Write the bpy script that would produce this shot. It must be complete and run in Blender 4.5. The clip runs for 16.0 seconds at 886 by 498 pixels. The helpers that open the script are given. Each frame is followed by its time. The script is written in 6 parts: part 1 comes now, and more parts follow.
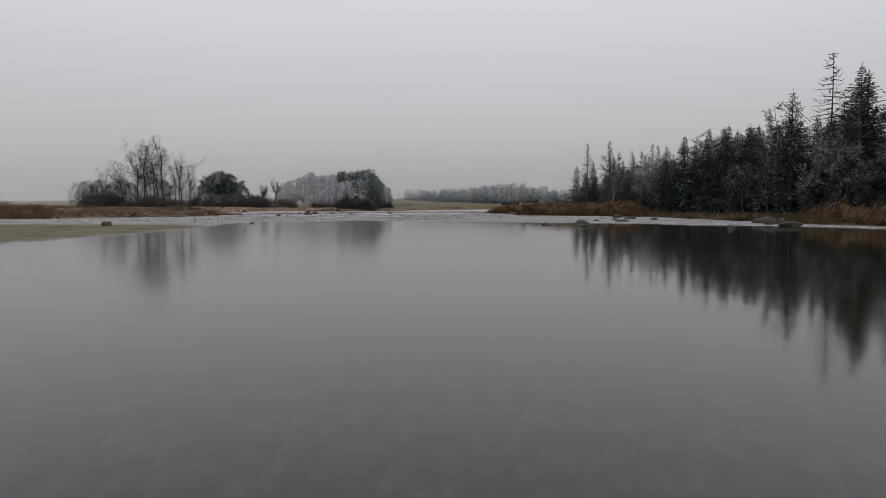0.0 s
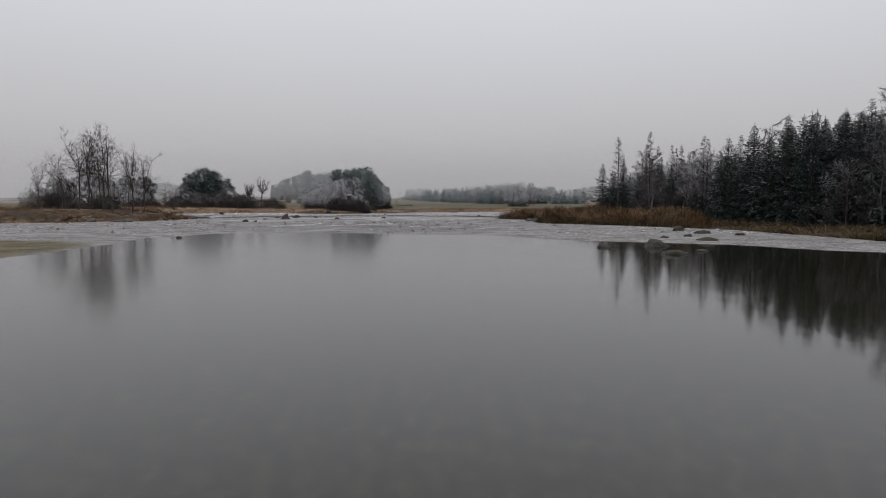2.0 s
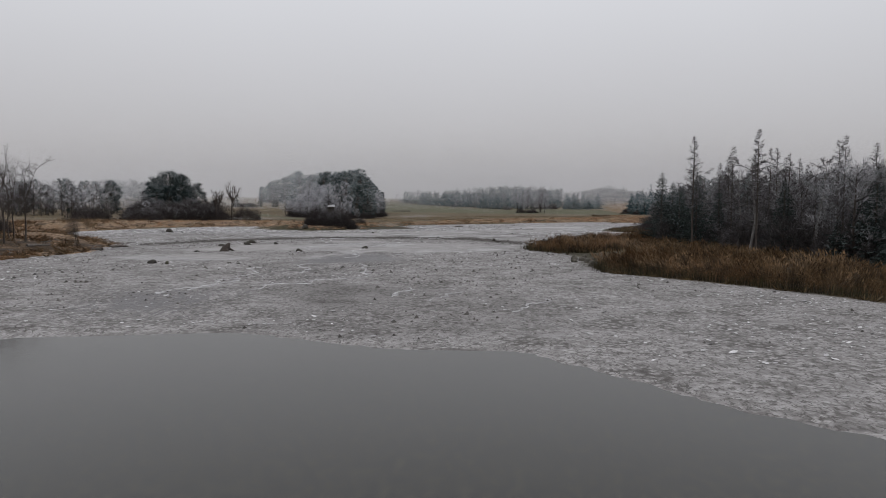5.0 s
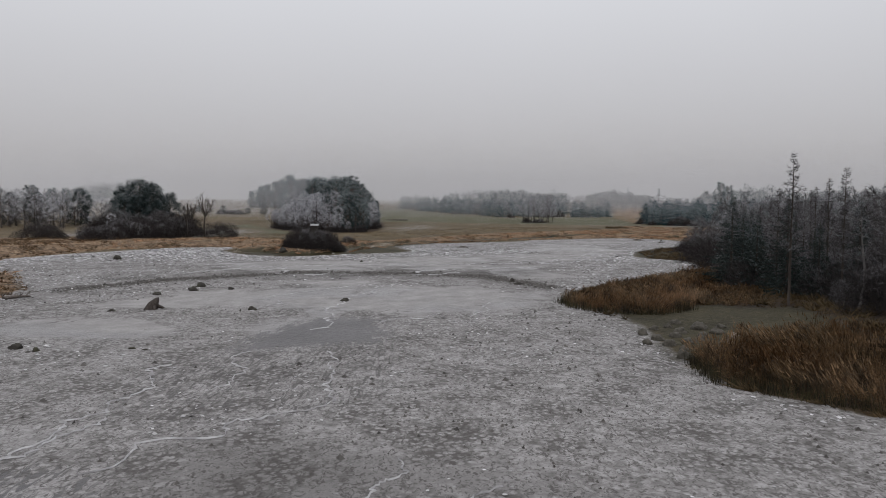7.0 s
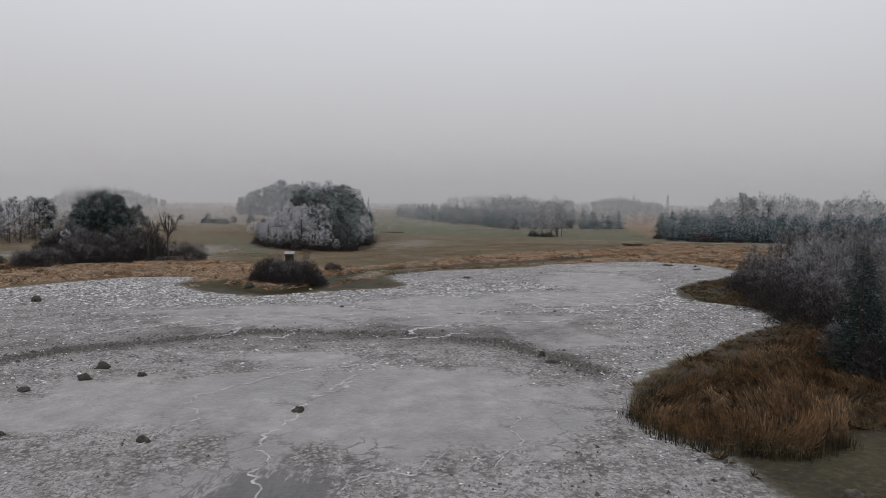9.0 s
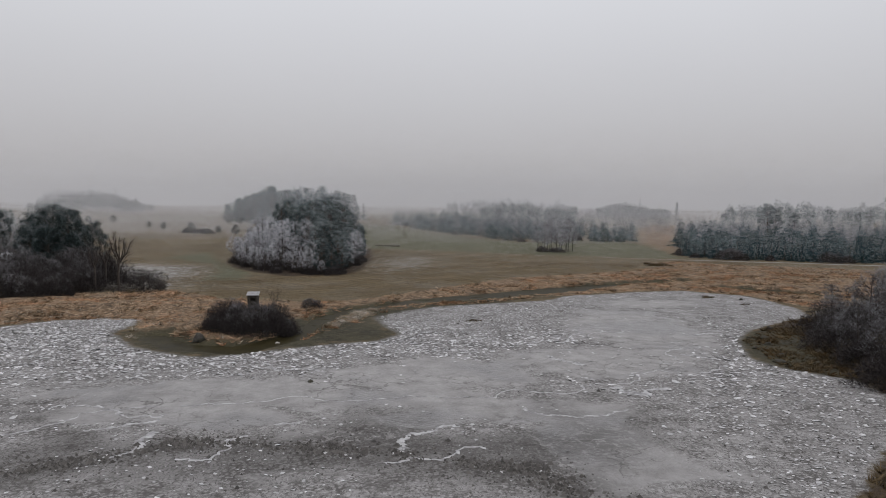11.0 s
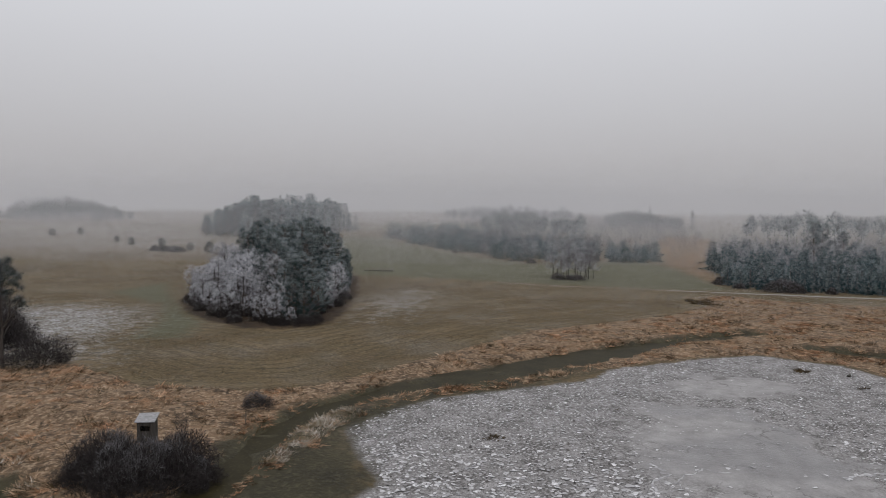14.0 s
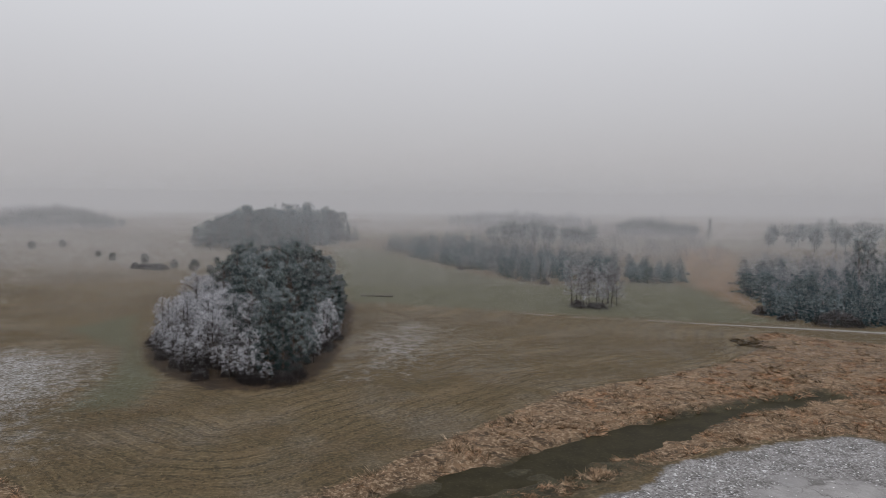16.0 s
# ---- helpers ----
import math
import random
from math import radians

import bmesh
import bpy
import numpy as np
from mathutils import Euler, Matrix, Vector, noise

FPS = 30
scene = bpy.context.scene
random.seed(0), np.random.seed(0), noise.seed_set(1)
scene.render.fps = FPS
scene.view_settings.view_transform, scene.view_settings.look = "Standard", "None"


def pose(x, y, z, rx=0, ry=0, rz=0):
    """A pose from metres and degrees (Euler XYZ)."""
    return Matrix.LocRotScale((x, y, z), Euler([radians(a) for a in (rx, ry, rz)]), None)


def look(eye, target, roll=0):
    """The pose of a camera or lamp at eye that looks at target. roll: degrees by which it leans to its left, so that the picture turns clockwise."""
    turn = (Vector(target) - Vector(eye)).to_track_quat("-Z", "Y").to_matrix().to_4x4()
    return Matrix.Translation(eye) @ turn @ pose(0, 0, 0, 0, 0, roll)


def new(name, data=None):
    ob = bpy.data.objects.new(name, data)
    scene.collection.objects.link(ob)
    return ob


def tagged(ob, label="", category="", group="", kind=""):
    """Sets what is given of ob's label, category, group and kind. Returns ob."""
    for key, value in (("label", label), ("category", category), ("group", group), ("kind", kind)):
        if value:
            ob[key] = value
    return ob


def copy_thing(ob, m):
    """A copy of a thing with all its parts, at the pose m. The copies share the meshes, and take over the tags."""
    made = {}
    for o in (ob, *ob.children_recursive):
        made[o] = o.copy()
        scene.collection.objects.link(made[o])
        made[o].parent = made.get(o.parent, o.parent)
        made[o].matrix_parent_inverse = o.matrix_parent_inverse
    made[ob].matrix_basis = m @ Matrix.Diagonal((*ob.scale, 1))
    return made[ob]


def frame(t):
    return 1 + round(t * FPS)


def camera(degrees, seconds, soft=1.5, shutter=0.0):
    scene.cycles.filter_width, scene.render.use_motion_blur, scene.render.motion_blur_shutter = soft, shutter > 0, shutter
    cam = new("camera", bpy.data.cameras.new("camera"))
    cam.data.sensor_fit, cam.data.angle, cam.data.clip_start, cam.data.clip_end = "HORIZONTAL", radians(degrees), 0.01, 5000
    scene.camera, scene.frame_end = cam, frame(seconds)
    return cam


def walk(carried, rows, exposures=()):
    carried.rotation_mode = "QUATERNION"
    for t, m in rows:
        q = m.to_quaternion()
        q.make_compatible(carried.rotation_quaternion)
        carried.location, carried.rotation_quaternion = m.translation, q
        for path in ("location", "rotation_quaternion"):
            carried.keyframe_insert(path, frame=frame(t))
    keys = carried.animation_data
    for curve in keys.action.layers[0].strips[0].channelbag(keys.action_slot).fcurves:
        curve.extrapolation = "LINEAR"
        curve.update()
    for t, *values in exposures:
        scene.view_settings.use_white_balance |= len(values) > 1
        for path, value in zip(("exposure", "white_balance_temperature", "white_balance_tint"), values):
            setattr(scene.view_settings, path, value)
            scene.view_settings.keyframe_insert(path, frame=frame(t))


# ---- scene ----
cam = camera(65.5, 16.0, soft=0.85)
# seconds, eye in metres, yaw, pitch and roll in degrees
PATH = [
    (0.0, 0.010, -0.056, 1.961, 0.189, -3.696, -0.379),
    (0.5, -0.001, 5.404, 2.131, 0.247, -3.706, -0.291),
    (1.0, -0.074, 10.869, 2.295, 0.292, -3.735, -0.262),
    (1.5, -0.131, 16.376, 2.503, 0.332, -3.751, -0.168),
    (2.0, -0.223, 22.010, 2.706, 0.342, -3.767, -0.040),
    (2.5, -0.213, 27.568, 3.023, 0.390, -3.778, -0.005),
    (3.0, -0.303, 33.168, 3.444, 0.395, -3.807, 0.053),
    (3.5, -0.377, 38.789, 3.927, 0.399, -3.799, 0.027),
    (4.0, -0.436, 44.411, 4.503, 0.408, -3.838, 0.022),
    (4.5, -0.698, 49.937, 5.209, 0.372, -3.868, 0.047),
    (5.0, -0.970, 55.474, 5.987, 0.326, -3.894, 0.071),
    (5.5, -1.247, 61.024, 6.825, 0.274, -3.914, 0.094),
    (6.0, -1.527, 66.584, 7.709, 0.218, -3.928, 0.119),
    (6.5, -1.807, 72.152, 8.627, 0.162, -3.934, 0.144),
    (7.0, -1.918, 77.902, 9.502, 0.134, -3.901, 0.126),
    (7.5, -2.059, 83.601, 10.397, 0.076, -3.869, 0.205),
    (8.0, -2.198, 89.300, 11.287, 0.042, -3.842, 0.277),
    (8.5, -2.343, 95.011, 12.207, -0.005, -3.811, 0.388),
    (9.0, -2.446, 100.689, 13.066, -0.004, -3.760, 0.411),
    (9.5, -2.609, 106.292, 13.960, -0.044, -3.729, 0.447),
    (10.0, -2.761, 111.883, 14.842, -0.083, -3.698, 0.484),
    (10.5, -2.903, 117.460, 15.714, -0.123, -3.669, 0.520),
    (11.0, -3.034, 123.020, 16.584, -0.166, -3.645, 0.555),
    (11.5, -3.156, 128.562, 17.458, -0.211, -3.628, 0.587),
    (12.0, -3.269, 134.140, 18.355, -0.258, -3.612, 0.570),
    (12.5, -3.388, 139.632, 19.346, -0.285, -3.615, 0.600),
    (13.0, -3.490, 145.145, 20.353, -0.310, -3.652, 0.599),
    (13.5, -3.615, 150.637, 21.316, -0.340, -3.642, 0.593),
    (14.0, -3.736, 156.097, 22.328, -0.394, -3.651, 0.546),
    (14.5, -3.822, 161.557, 23.374, -0.399, -3.648, 0.570),
    (15.0, -4.014, 166.982, 24.605, -0.418, -3.681, 0.577),
    (15.5, -4.149, 172.328, 26.005, -0.348, -3.699, 0.485),
    (16.0, -4.263, 177.800, 27.340, -0.144, -3.670, 0.449),
]
walk(cam, [(t, pose(x, y, z, 90 + pitch, 0, yaw) @ pose(0, 0, 0, 0, 0, roll)) for t, x, y, z, yaw, pitch, roll in PATH])

# ---- world and light: a bright overcast winter sky over fog ----
world = bpy.data.worlds.new("overcast_sky")
scene.world = world
world.use_nodes = True
wn, wl = world.node_tree.nodes, world.node_tree.links
wn.clear()
w_out, w_bg = wn.new("ShaderNodeOutputWorld"), wn.new("ShaderNodeBackground")
w_sky = wn.new("ShaderNodeTexSky")
w_sky.sky_type, w_sky.sun_disc = "NISHITA", False
w_sky.sun_elevation, w_sky.sun_rotation = radians(35), radians(200)
w_sky.dust_density = 6.0
w_dim = wn.new("ShaderNodeVectorMath")
w_dim.operation = "SCALE"
w_dim.inputs["Scale"].default_value = 0.08
w_co, w_sep, w_ramp = wn.new("ShaderNodeTexCoord"), wn.new("ShaderNodeSeparateXYZ"), wn.new("ShaderNodeValToRGB")
# the cloud deck brightens from the horizon to the zenith
w_ramp.color_ramp.elements[0].position, w_ramp.color_ramp.elements[0].color = 0.0, (0.445, 0.435, 0.45, 1)
w_ramp.color_ramp.elements[1].position, w_ramp.color_ramp.elements[1].color = 1.0, (1.12, 1.11, 1.16, 1)
for pos, col in ((0.06, (0.485, 0.475, 0.49, 1)), (0.3, (0.712, 0.72, 0.757, 1))):
    e = w_ramp.color_ramp.elements.new(pos)
    e.color = col
w_noise = wn.new("ShaderNodeTexNoise")
w_noise.inputs["Scale"].default_value, w_noise.inputs["Detail"].default_value = 1.6, 3.0
w_soft = wn.new("ShaderNodeMapRange")
w_soft.inputs["To Min"].default_value, w_soft.inputs["To Max"].default_value = 0.96, 1.04
w_mul = wn.new("ShaderNodeVectorMath")
w_mul.operation = "SCALE"
w_mix = wn.new("ShaderNodeMix")
w_mix.data_type = "RGBA"
w_mix.inputs["Factor"].default_value = 0.94
wl.new(w_co.outputs["Generated"], w_sep.inputs[0])
wl.new(w_sep.outputs["Z"], w_ramp.inputs["Fac"])
wl.new(w_co.outputs["Generated"], w_noise.inputs["Vector"])
wl.new(w_noise.outputs["Fac"], w_soft.inputs["Value"])
wl.new(w_ramp.outputs["Color"], w_mul.inputs[0])
wl.new(w_soft.outputs["Result"], w_mul.inputs["Scale"])
wl.new(w_sky.outputs["Color"], w_dim.inputs[0])
wl.new(w_dim.outputs["Vector"], w_mix.inputs["A"])
wl.new(w_mul.outputs["Vector"], w_mix.inputs["B"])
wl.new(w_mix.outputs["Result"], w_bg.inputs["Color"])
w_bg.inputs["Strength"].default_value = 1.0
wl.new(w_bg.outputs["Background"], w_out.inputs["Surface"])

sun = new("sun", bpy.data.lights.new("sun", "SUN"))
sun.data.energy, sun.data.angle, sun.data.color = 0.5, radians(50), (1.0, 0.97, 0.93)
sun.matrix_basis = look((0, 0, 0), (-0.28, 0.77, -0.57 * 1.6))

# ---- materials ----


class Nodes:
    """A small builder for node materials."""

    def __init__(self, name, rough=0.8, spec=0.3):
        self.mat = bpy.data.materials.new(name)
        self.mat.use_nodes = True
        self.t = self.mat.node_tree
        self.bsdf = self.t.nodes["Principled BSDF"]
        self.bsdf.inputs["Roughness"].default_value = rough
        self.bsdf.inputs["Specular IOR Level"].default_value = spec

    def put(self, socket, value):
        if hasattr(value, "is_linked"):
            self.t.links.new(value, socket)
        else:
            socket.default_value = value

    def node(self, kind, **inputs):
        n = self.t.nodes.new(kind)
        for k, v in inputs.items():
            self.put(n.inputs[k.replace("_", " ")], v)
        return n

    def position(self):
        return self.t.nodes.new("ShaderNodeNewGeometry").outputs["Position"]

    def noise(self, scale, detail=4.0, rough=0.55, vec=None, distort=0.0):
        n = self.node("ShaderNodeTexNoise", Scale=scale, Detail=detail, Roughness=rough, Distortion=distort)
        self.put(n.inputs["Vector"], self.position() if vec is None else vec)
        return n.outputs["Fac"]

    def voronoi(self, scale, feature="F1", vec=None, out="Distance"):
        n = self.t.nodes.new("ShaderNodeTexVoronoi")
        n.feature = feature
        n.inputs["Scale"].default_value = scale
        self.put(n.inputs["Vector"], self.position() if vec is None else vec)
        return n.outputs[out]

    def scaled(self, vec, s):
        n = self.t.nodes.new("ShaderNodeMapping")
        n.inputs["Scale"].default_value = s
        self.put(n.inputs["Vector"], vec)
        return n.outputs["Vector"]

    def math(self, op, a, b=0.0, c=0.0, clamp=False):
        n = self.t.nodes.new("ShaderNodeMath")
        n.operation, n.use_clamp = op, clamp
        for s, v in zip(n.inputs, (a, b, c)):
            self.put(s, v)
        return n.outputs[0]

    def remap(self, v, a, b, c=0.0, d=1.0, smooth=False):
        n = self.t.nodes.new("ShaderNodeMapRange")
        n.interpolation_type = "SMOOTHSTEP" if smooth else "LINEAR"
        for k, x in zip(("Value", "From Min", "From Max", "To Min", "To Max"), (v, a, b, c, d)):
            self.put(n.inputs[k], x)
        return n.outputs["Result"]

    def mix(self, fac, a, b):
        n = self.t.nodes.new("ShaderNodeMix")
        n.data_type = "RGBA"
        self.put(n.inputs["Factor"], fac)
        for k, v in (("A", a), ("B", b)):
            self.put(n.inputs[k], (*v, 1) if isinstance(v, tuple) and len(v) == 3 else v)
        return n.outputs["Result"]

    def island(self):
        return self.t.nodes.new("ShaderNodeNewGeometry").outputs["Random Per Island"]

    def thing(self):
        return self.t.nodes.new("ShaderNodeObjectInfo").outputs["Random"]

    def attribute(self, name):
        n = self.t.nodes.new("ShaderNodeAttribute")
        n.attribute_name = name
        s = self.t.nodes.new("ShaderNodeSeparateColor")
        self.t.links.new(n.outputs["Color"], s.inputs[0])
        return s.outputs["Red"], s.outputs["Green"], s.outputs["Blue"], n.outputs["Alpha"]

    def bump(self, height, strength=0.4, distance=0.1):
        n = self.node("ShaderNodeBump", Strength=strength, Distance=distance)
        self.put(n.inputs["Height"], height)
        self.t.links.new(n.outputs["Normal"], self.bsdf.inputs["Normal"])

    def done(self, colour, rough=None):
        self.put(self.bsdf.inputs["Base Color"], (*colour, 1) if isinstance(colour, tuple) and len(colour) == 3 else colour)
        if rough is not None:
            self.put(self.bsdf.inputs["Roughness"], rough)
        return self.mat


def foliage(name, dark, light, frost, cover, warm=None):
    """Needles or twigs with hoarfrost on the outer and upper tips, more on some trees than on others; low rime also
    paints shade at the foot of billowing crowns.
    """
    n = Nodes(name, 0.85, 0.15)
    isl, who = n.island(), n.thing()
    base = n.mix(isl, dark, light)
    at = n.t.nodes.new("ShaderNodeAttribute")
    at.attribute_name = "rime"
    patch = n.remap(n.noise(0.55, 3.0), 0.32, 0.68, -0.2, 0.2)
    share = n.math("ADD", n.math("ADD", n.remap(who, 0, 1, -0.17, 0.17), patch), n.math("ADD", cover, at.outputs["Fac"]))
    share = n.math("ADD", share, n.remap(isl, 0, 1, -0.16, 0.16))
    white = n.remap(share, 0.5, 1.2, 0.0, 1.0)
    return n.done(n.mix(white, base, frost))


M_NEEDLE_DARK = foliage("spruce_needles", (0.013, 0.019, 0.018), (0.036, 0.050, 0.045), (0.27, 0.31, 0.32), -0.19)
M_NEEDLE_FROST = foliage("frosted_pine_needles", (0.010, 0.020, 0.021), (0.032, 0.056, 0.055), (0.46, 0.52, 0.54), 0.02)
M_NEEDLE_BROAD = foliage("dark_broad_crown", (0.008, 0.015, 0.016), (0.028, 0.044, 0.043), (0.34, 0.39, 0.41), -0.14)
M_NEEDLE_WHITE = foliage("heavily_frosted_needles", (0.006, 0.025, 0.030), (0.026, 0.066, 0.074), (0.36, 0.44, 0.48), -0.04)
M_NEEDLE_TALL = foliage("tall_pine_needles", (0.003, 0.017, 0.023), (0.012, 0.045, 0.054), (0.26, 0.37, 0.41), -0.04)
M_TWIG_DARK = foliage("bare_twigs", (0.035, 0.03, 0.028), (0.075, 0.065, 0.06), (0.36, 0.36, 0.38), 0.05)
M_TWIG_BUSH = foliage("willow_shrub_twigs", (0.019, 0.016, 0.016), (0.052, 0.046, 0.045), (0.25, 0.246, 0.258), 0.02)
M_TWIG_WOOD = foliage("dark_birch_twigs", (0.030, 0.027, 0.027), (0.075, 0.069, 0.070), (0.36, 0.365, 0.385), 0.0)
M_TWIG_GREY = foliage("lightly_frosted_twigs", (0.036, 0.031, 0.030), (0.085, 0.076, 0.074), (0.42, 0.425, 0.45), 0.16)
M_TWIG_WHITE = foliage("hoarfrosted_twigs", (0.040, 0.035, 0.037), (0.10, 0.092, 0.096), (0.56, 0.57, 0.61), 0.30)


def bark(name, a, b, scale=6.0):
    n = Nodes(name, 0.9, 0.2)
    v = n.scaled(n.position(), (scale, scale, scale * 0.25))
    f = n.noise(1.0, 5.0, 0.65, v)
    n.bump(f, 0.6, 0.03)
    return n.done(n.mix(n.remap(f, 0.3, 0.7), a, b))


M_BARK = bark("grey_brown_bark", (0.03, 0.025, 0.022), (0.085, 0.073, 0.066))
M_BARK_PINE = bark("pine_bark", (0.05, 0.033, 0.026), (0.12, 0.088, 0.07))
M_BARK_BIRCH = bark("birch_bark", (0.05, 0.047, 0.044), (0.22, 0.213, 0.208), 3.0)
M_DEADWOOD = bark("weathered_deadwood", (0.06, 0.05, 0.045), (0.2, 0.18, 0.165), 9.0)


def reed_material(name, low, high, tip):
    n = Nodes(name, 0.75, 0.25)
    isl = n.island()
    patch = n.remap(n.noise(0.3, 3.0), 0.3, 0.7)
    c = n.mix(isl, low, high)
    c = n.mix(n.math("MULTIPLY", patch, 0.55), c, tip)
    c = n.mix(n.remap(n.noise(0.14, 4.0, 0.6), 0.46, 0.6, 0.0, 0.55), c, (1.05 * tip[0], 0.85 * tip[1], 0.75 * tip[2]))
    c = n.mix(n.remap(n.noise(0.9, 3.0), 0.46, 0.62, 0.0, 0.85), c, tuple(0.6 * v for v in low))
    return n.done(c)


M_REED = reed_material("dry_reed", (0.032, 0.022, 0.011), (0.25, 0.162, 0.088), (0.125, 0.074, 0.033))
M_STRAW = reed_material("dry_bank_grass", (0.11, 0.070, 0.039), (0.55, 0.415, 0.285), (0.37, 0.22, 0.125))
M_MAT = reed_material("flattened_pale_grass", (0.30, 0.21, 0.13), (0.72, 0.57, 0.42), (0.55, 0.36, 0.22))
M_SEDGE = reed_material("olive_sedge", (0.05, 0.037, 0.02), (0.15, 0.105, 0.058), (0.085, 0.062, 0.025))


def stone_material():
    n = Nodes("lichened_granite", 0.85, 0.3)
    f, g = n.noise(3.0, 6.0, 0.65), n.noise(14.0, 4.0)
    c = n.mix(n.remap(f, 0.35, 0.65), (0.020, 0.018, 0.015), (0.066, 0.061, 0.053))
    c = n.mix(n.remap(n.noise(1.7, 4.0), 0.5, 0.68), c, (0.05, 0.05, 0.026))
    c = n.mix(n.math("MULTIPLY", n.thing(), 0.5), c, (0.03, 0.028, 0.025))
    n.bump(n.math("ADD", f, n.math("MULTIPLY", g, 0.4)), 0.7, 0.06)
    return n.done(c)


M_STONE = stone_material()


def pale_stone_material(name, low, high):
    n = Nodes(name, 0.8, 0.3)
    f = n.noise(4.0, 6.0, 0.65)
    n.bump(f, 0.6, 0.05)
    return n.done(n.mix(n.remap(f, 0.3, 0.7), low, high))


M_STONE_PALE = pale_stone_material("pale_granite", (0.20, 0.185, 0.165), (0.42, 0.40, 0.375))
M_STONE_MID = pale_stone_material("grey_granite", (0.034, 0.031, 0.025), (0.108, 0.100, 0.084))


def frost_material():
    n = Nodes("frost_crust", 0.6, 0.4)
    c = n.mix(n.island(), (0.28, 0.28, 0.29), (0.78, 0.78, 0.80))
    return n.done(n.mix(n.remap(n.noise(3.0), 0.35, 0.7), c, (0.34, 0.335, 0.335)))


M_FROST = frost_material()


def clod_material():
    n = Nodes("wet_peat", 0.6, 0.4)
    return n.done(n.mix(n.island(), (0.03, 0.027, 0.024), (0.115, 0.107, 0.10)))


M_CLOD = clod_material()


def plank_material(name, a, b):
    n = Nodes(name, 0.8, 0.25)
    v = n.scaled(n.position(), (14, 14, 1.2))
    f = n.noise(1.0, 5.0, 0.6, v)
    n.bump(f, 0.4, 0.01)
    c = n.mix(n.remap(f, 0.3, 0.7), a, b)
    return n.done(n.mix(n.math("MULTIPLY", n.thing(), 0.4), c, tuple(0.6 * x for x in a)))


M_PLANK = plank_material("weathered_boards", (0.035, 0.03, 0.026), (0.095, 0.085, 0.075))
M_POLE = plank_material("round_timber", (0.09, 0.075, 0.06), (0.22, 0.19, 0.16))


def roof_material():
    n = Nodes("frosted_roofing_felt", 0.75, 0.3)
    f = n.noise(5.0, 4.0)
    return n.done(n.mix(n.remap(f, 0.35, 0.65), (0.20, 0.20, 0.205), (0.32, 0.32, 0.33)))


M_ROOF = roof_material()


def water_material():
    """Still, murky lake water with a film of thin ice, over a weedy bed."""
    n = Nodes("murky_lake_water", 0.12, 0.5)
    p = n.position()
    weed = n.remap(n.noise(2.6, 6.0, 0.72, n.scaled(p, (1.6, 0.8, 1.0))), 0.46, 0.68)
    c = n.mix(weed, (0.006, 0.0056, 0.003), (0.030, 0.027, 0.014))
    film = n.remap(n.noise(0.05, 4.0, 0.6), 0.35, 0.7)
    c = n.mix(n.math("MULTIPLY", film, 0.12), c, (0.06, 0.056, 0.054))
    n.bsdf.inputs["IOR"].default_value = 1.33
    ripple = n.noise(0.8, 3.0, 0.5, n.scaled(p, (1.0, 0.35, 1.0)))
    n.bump(ripple, 0.10, 0.05)
    # the west side carries a thin matt skin of ice
    where = n.node("ShaderNodeSeparateXYZ", Vector=p).outputs["X"]
    skin = n.remap(n.math("ADD", where, n.math("MULTIPLY", film, 14.0)), -12.0, 18.0, 1.0, 0.0, True)
    return n.done(c, n.math("ADD", n.remap(film, 0.0, 1.0, 0.05, 0.09), n.math("MULTIPLY", skin, 0.06)))


M_WATER = water_material()


def ditch_material():
    n = Nodes("peaty_ditch_water", 0.45, 0.06)
    c = n.mix(n.remap(n.noise(0.4, 5.0, 0.6), 0.35, 0.65), (0.019, 0.016, 0.007), (0.033, 0.028, 0.013))
    n.bsdf.inputs["IOR"].default_value = 1.33
    n.bump(n.noise(1.5, 3.0), 0.06, 0.04)
    return n.done(n.mix(n.remap(n.noise(3.0, 4.0), 0.55, 0.75, 0, 0.6), c, (0.075, 0.065, 0.035)))


M_DITCH = ditch_material()


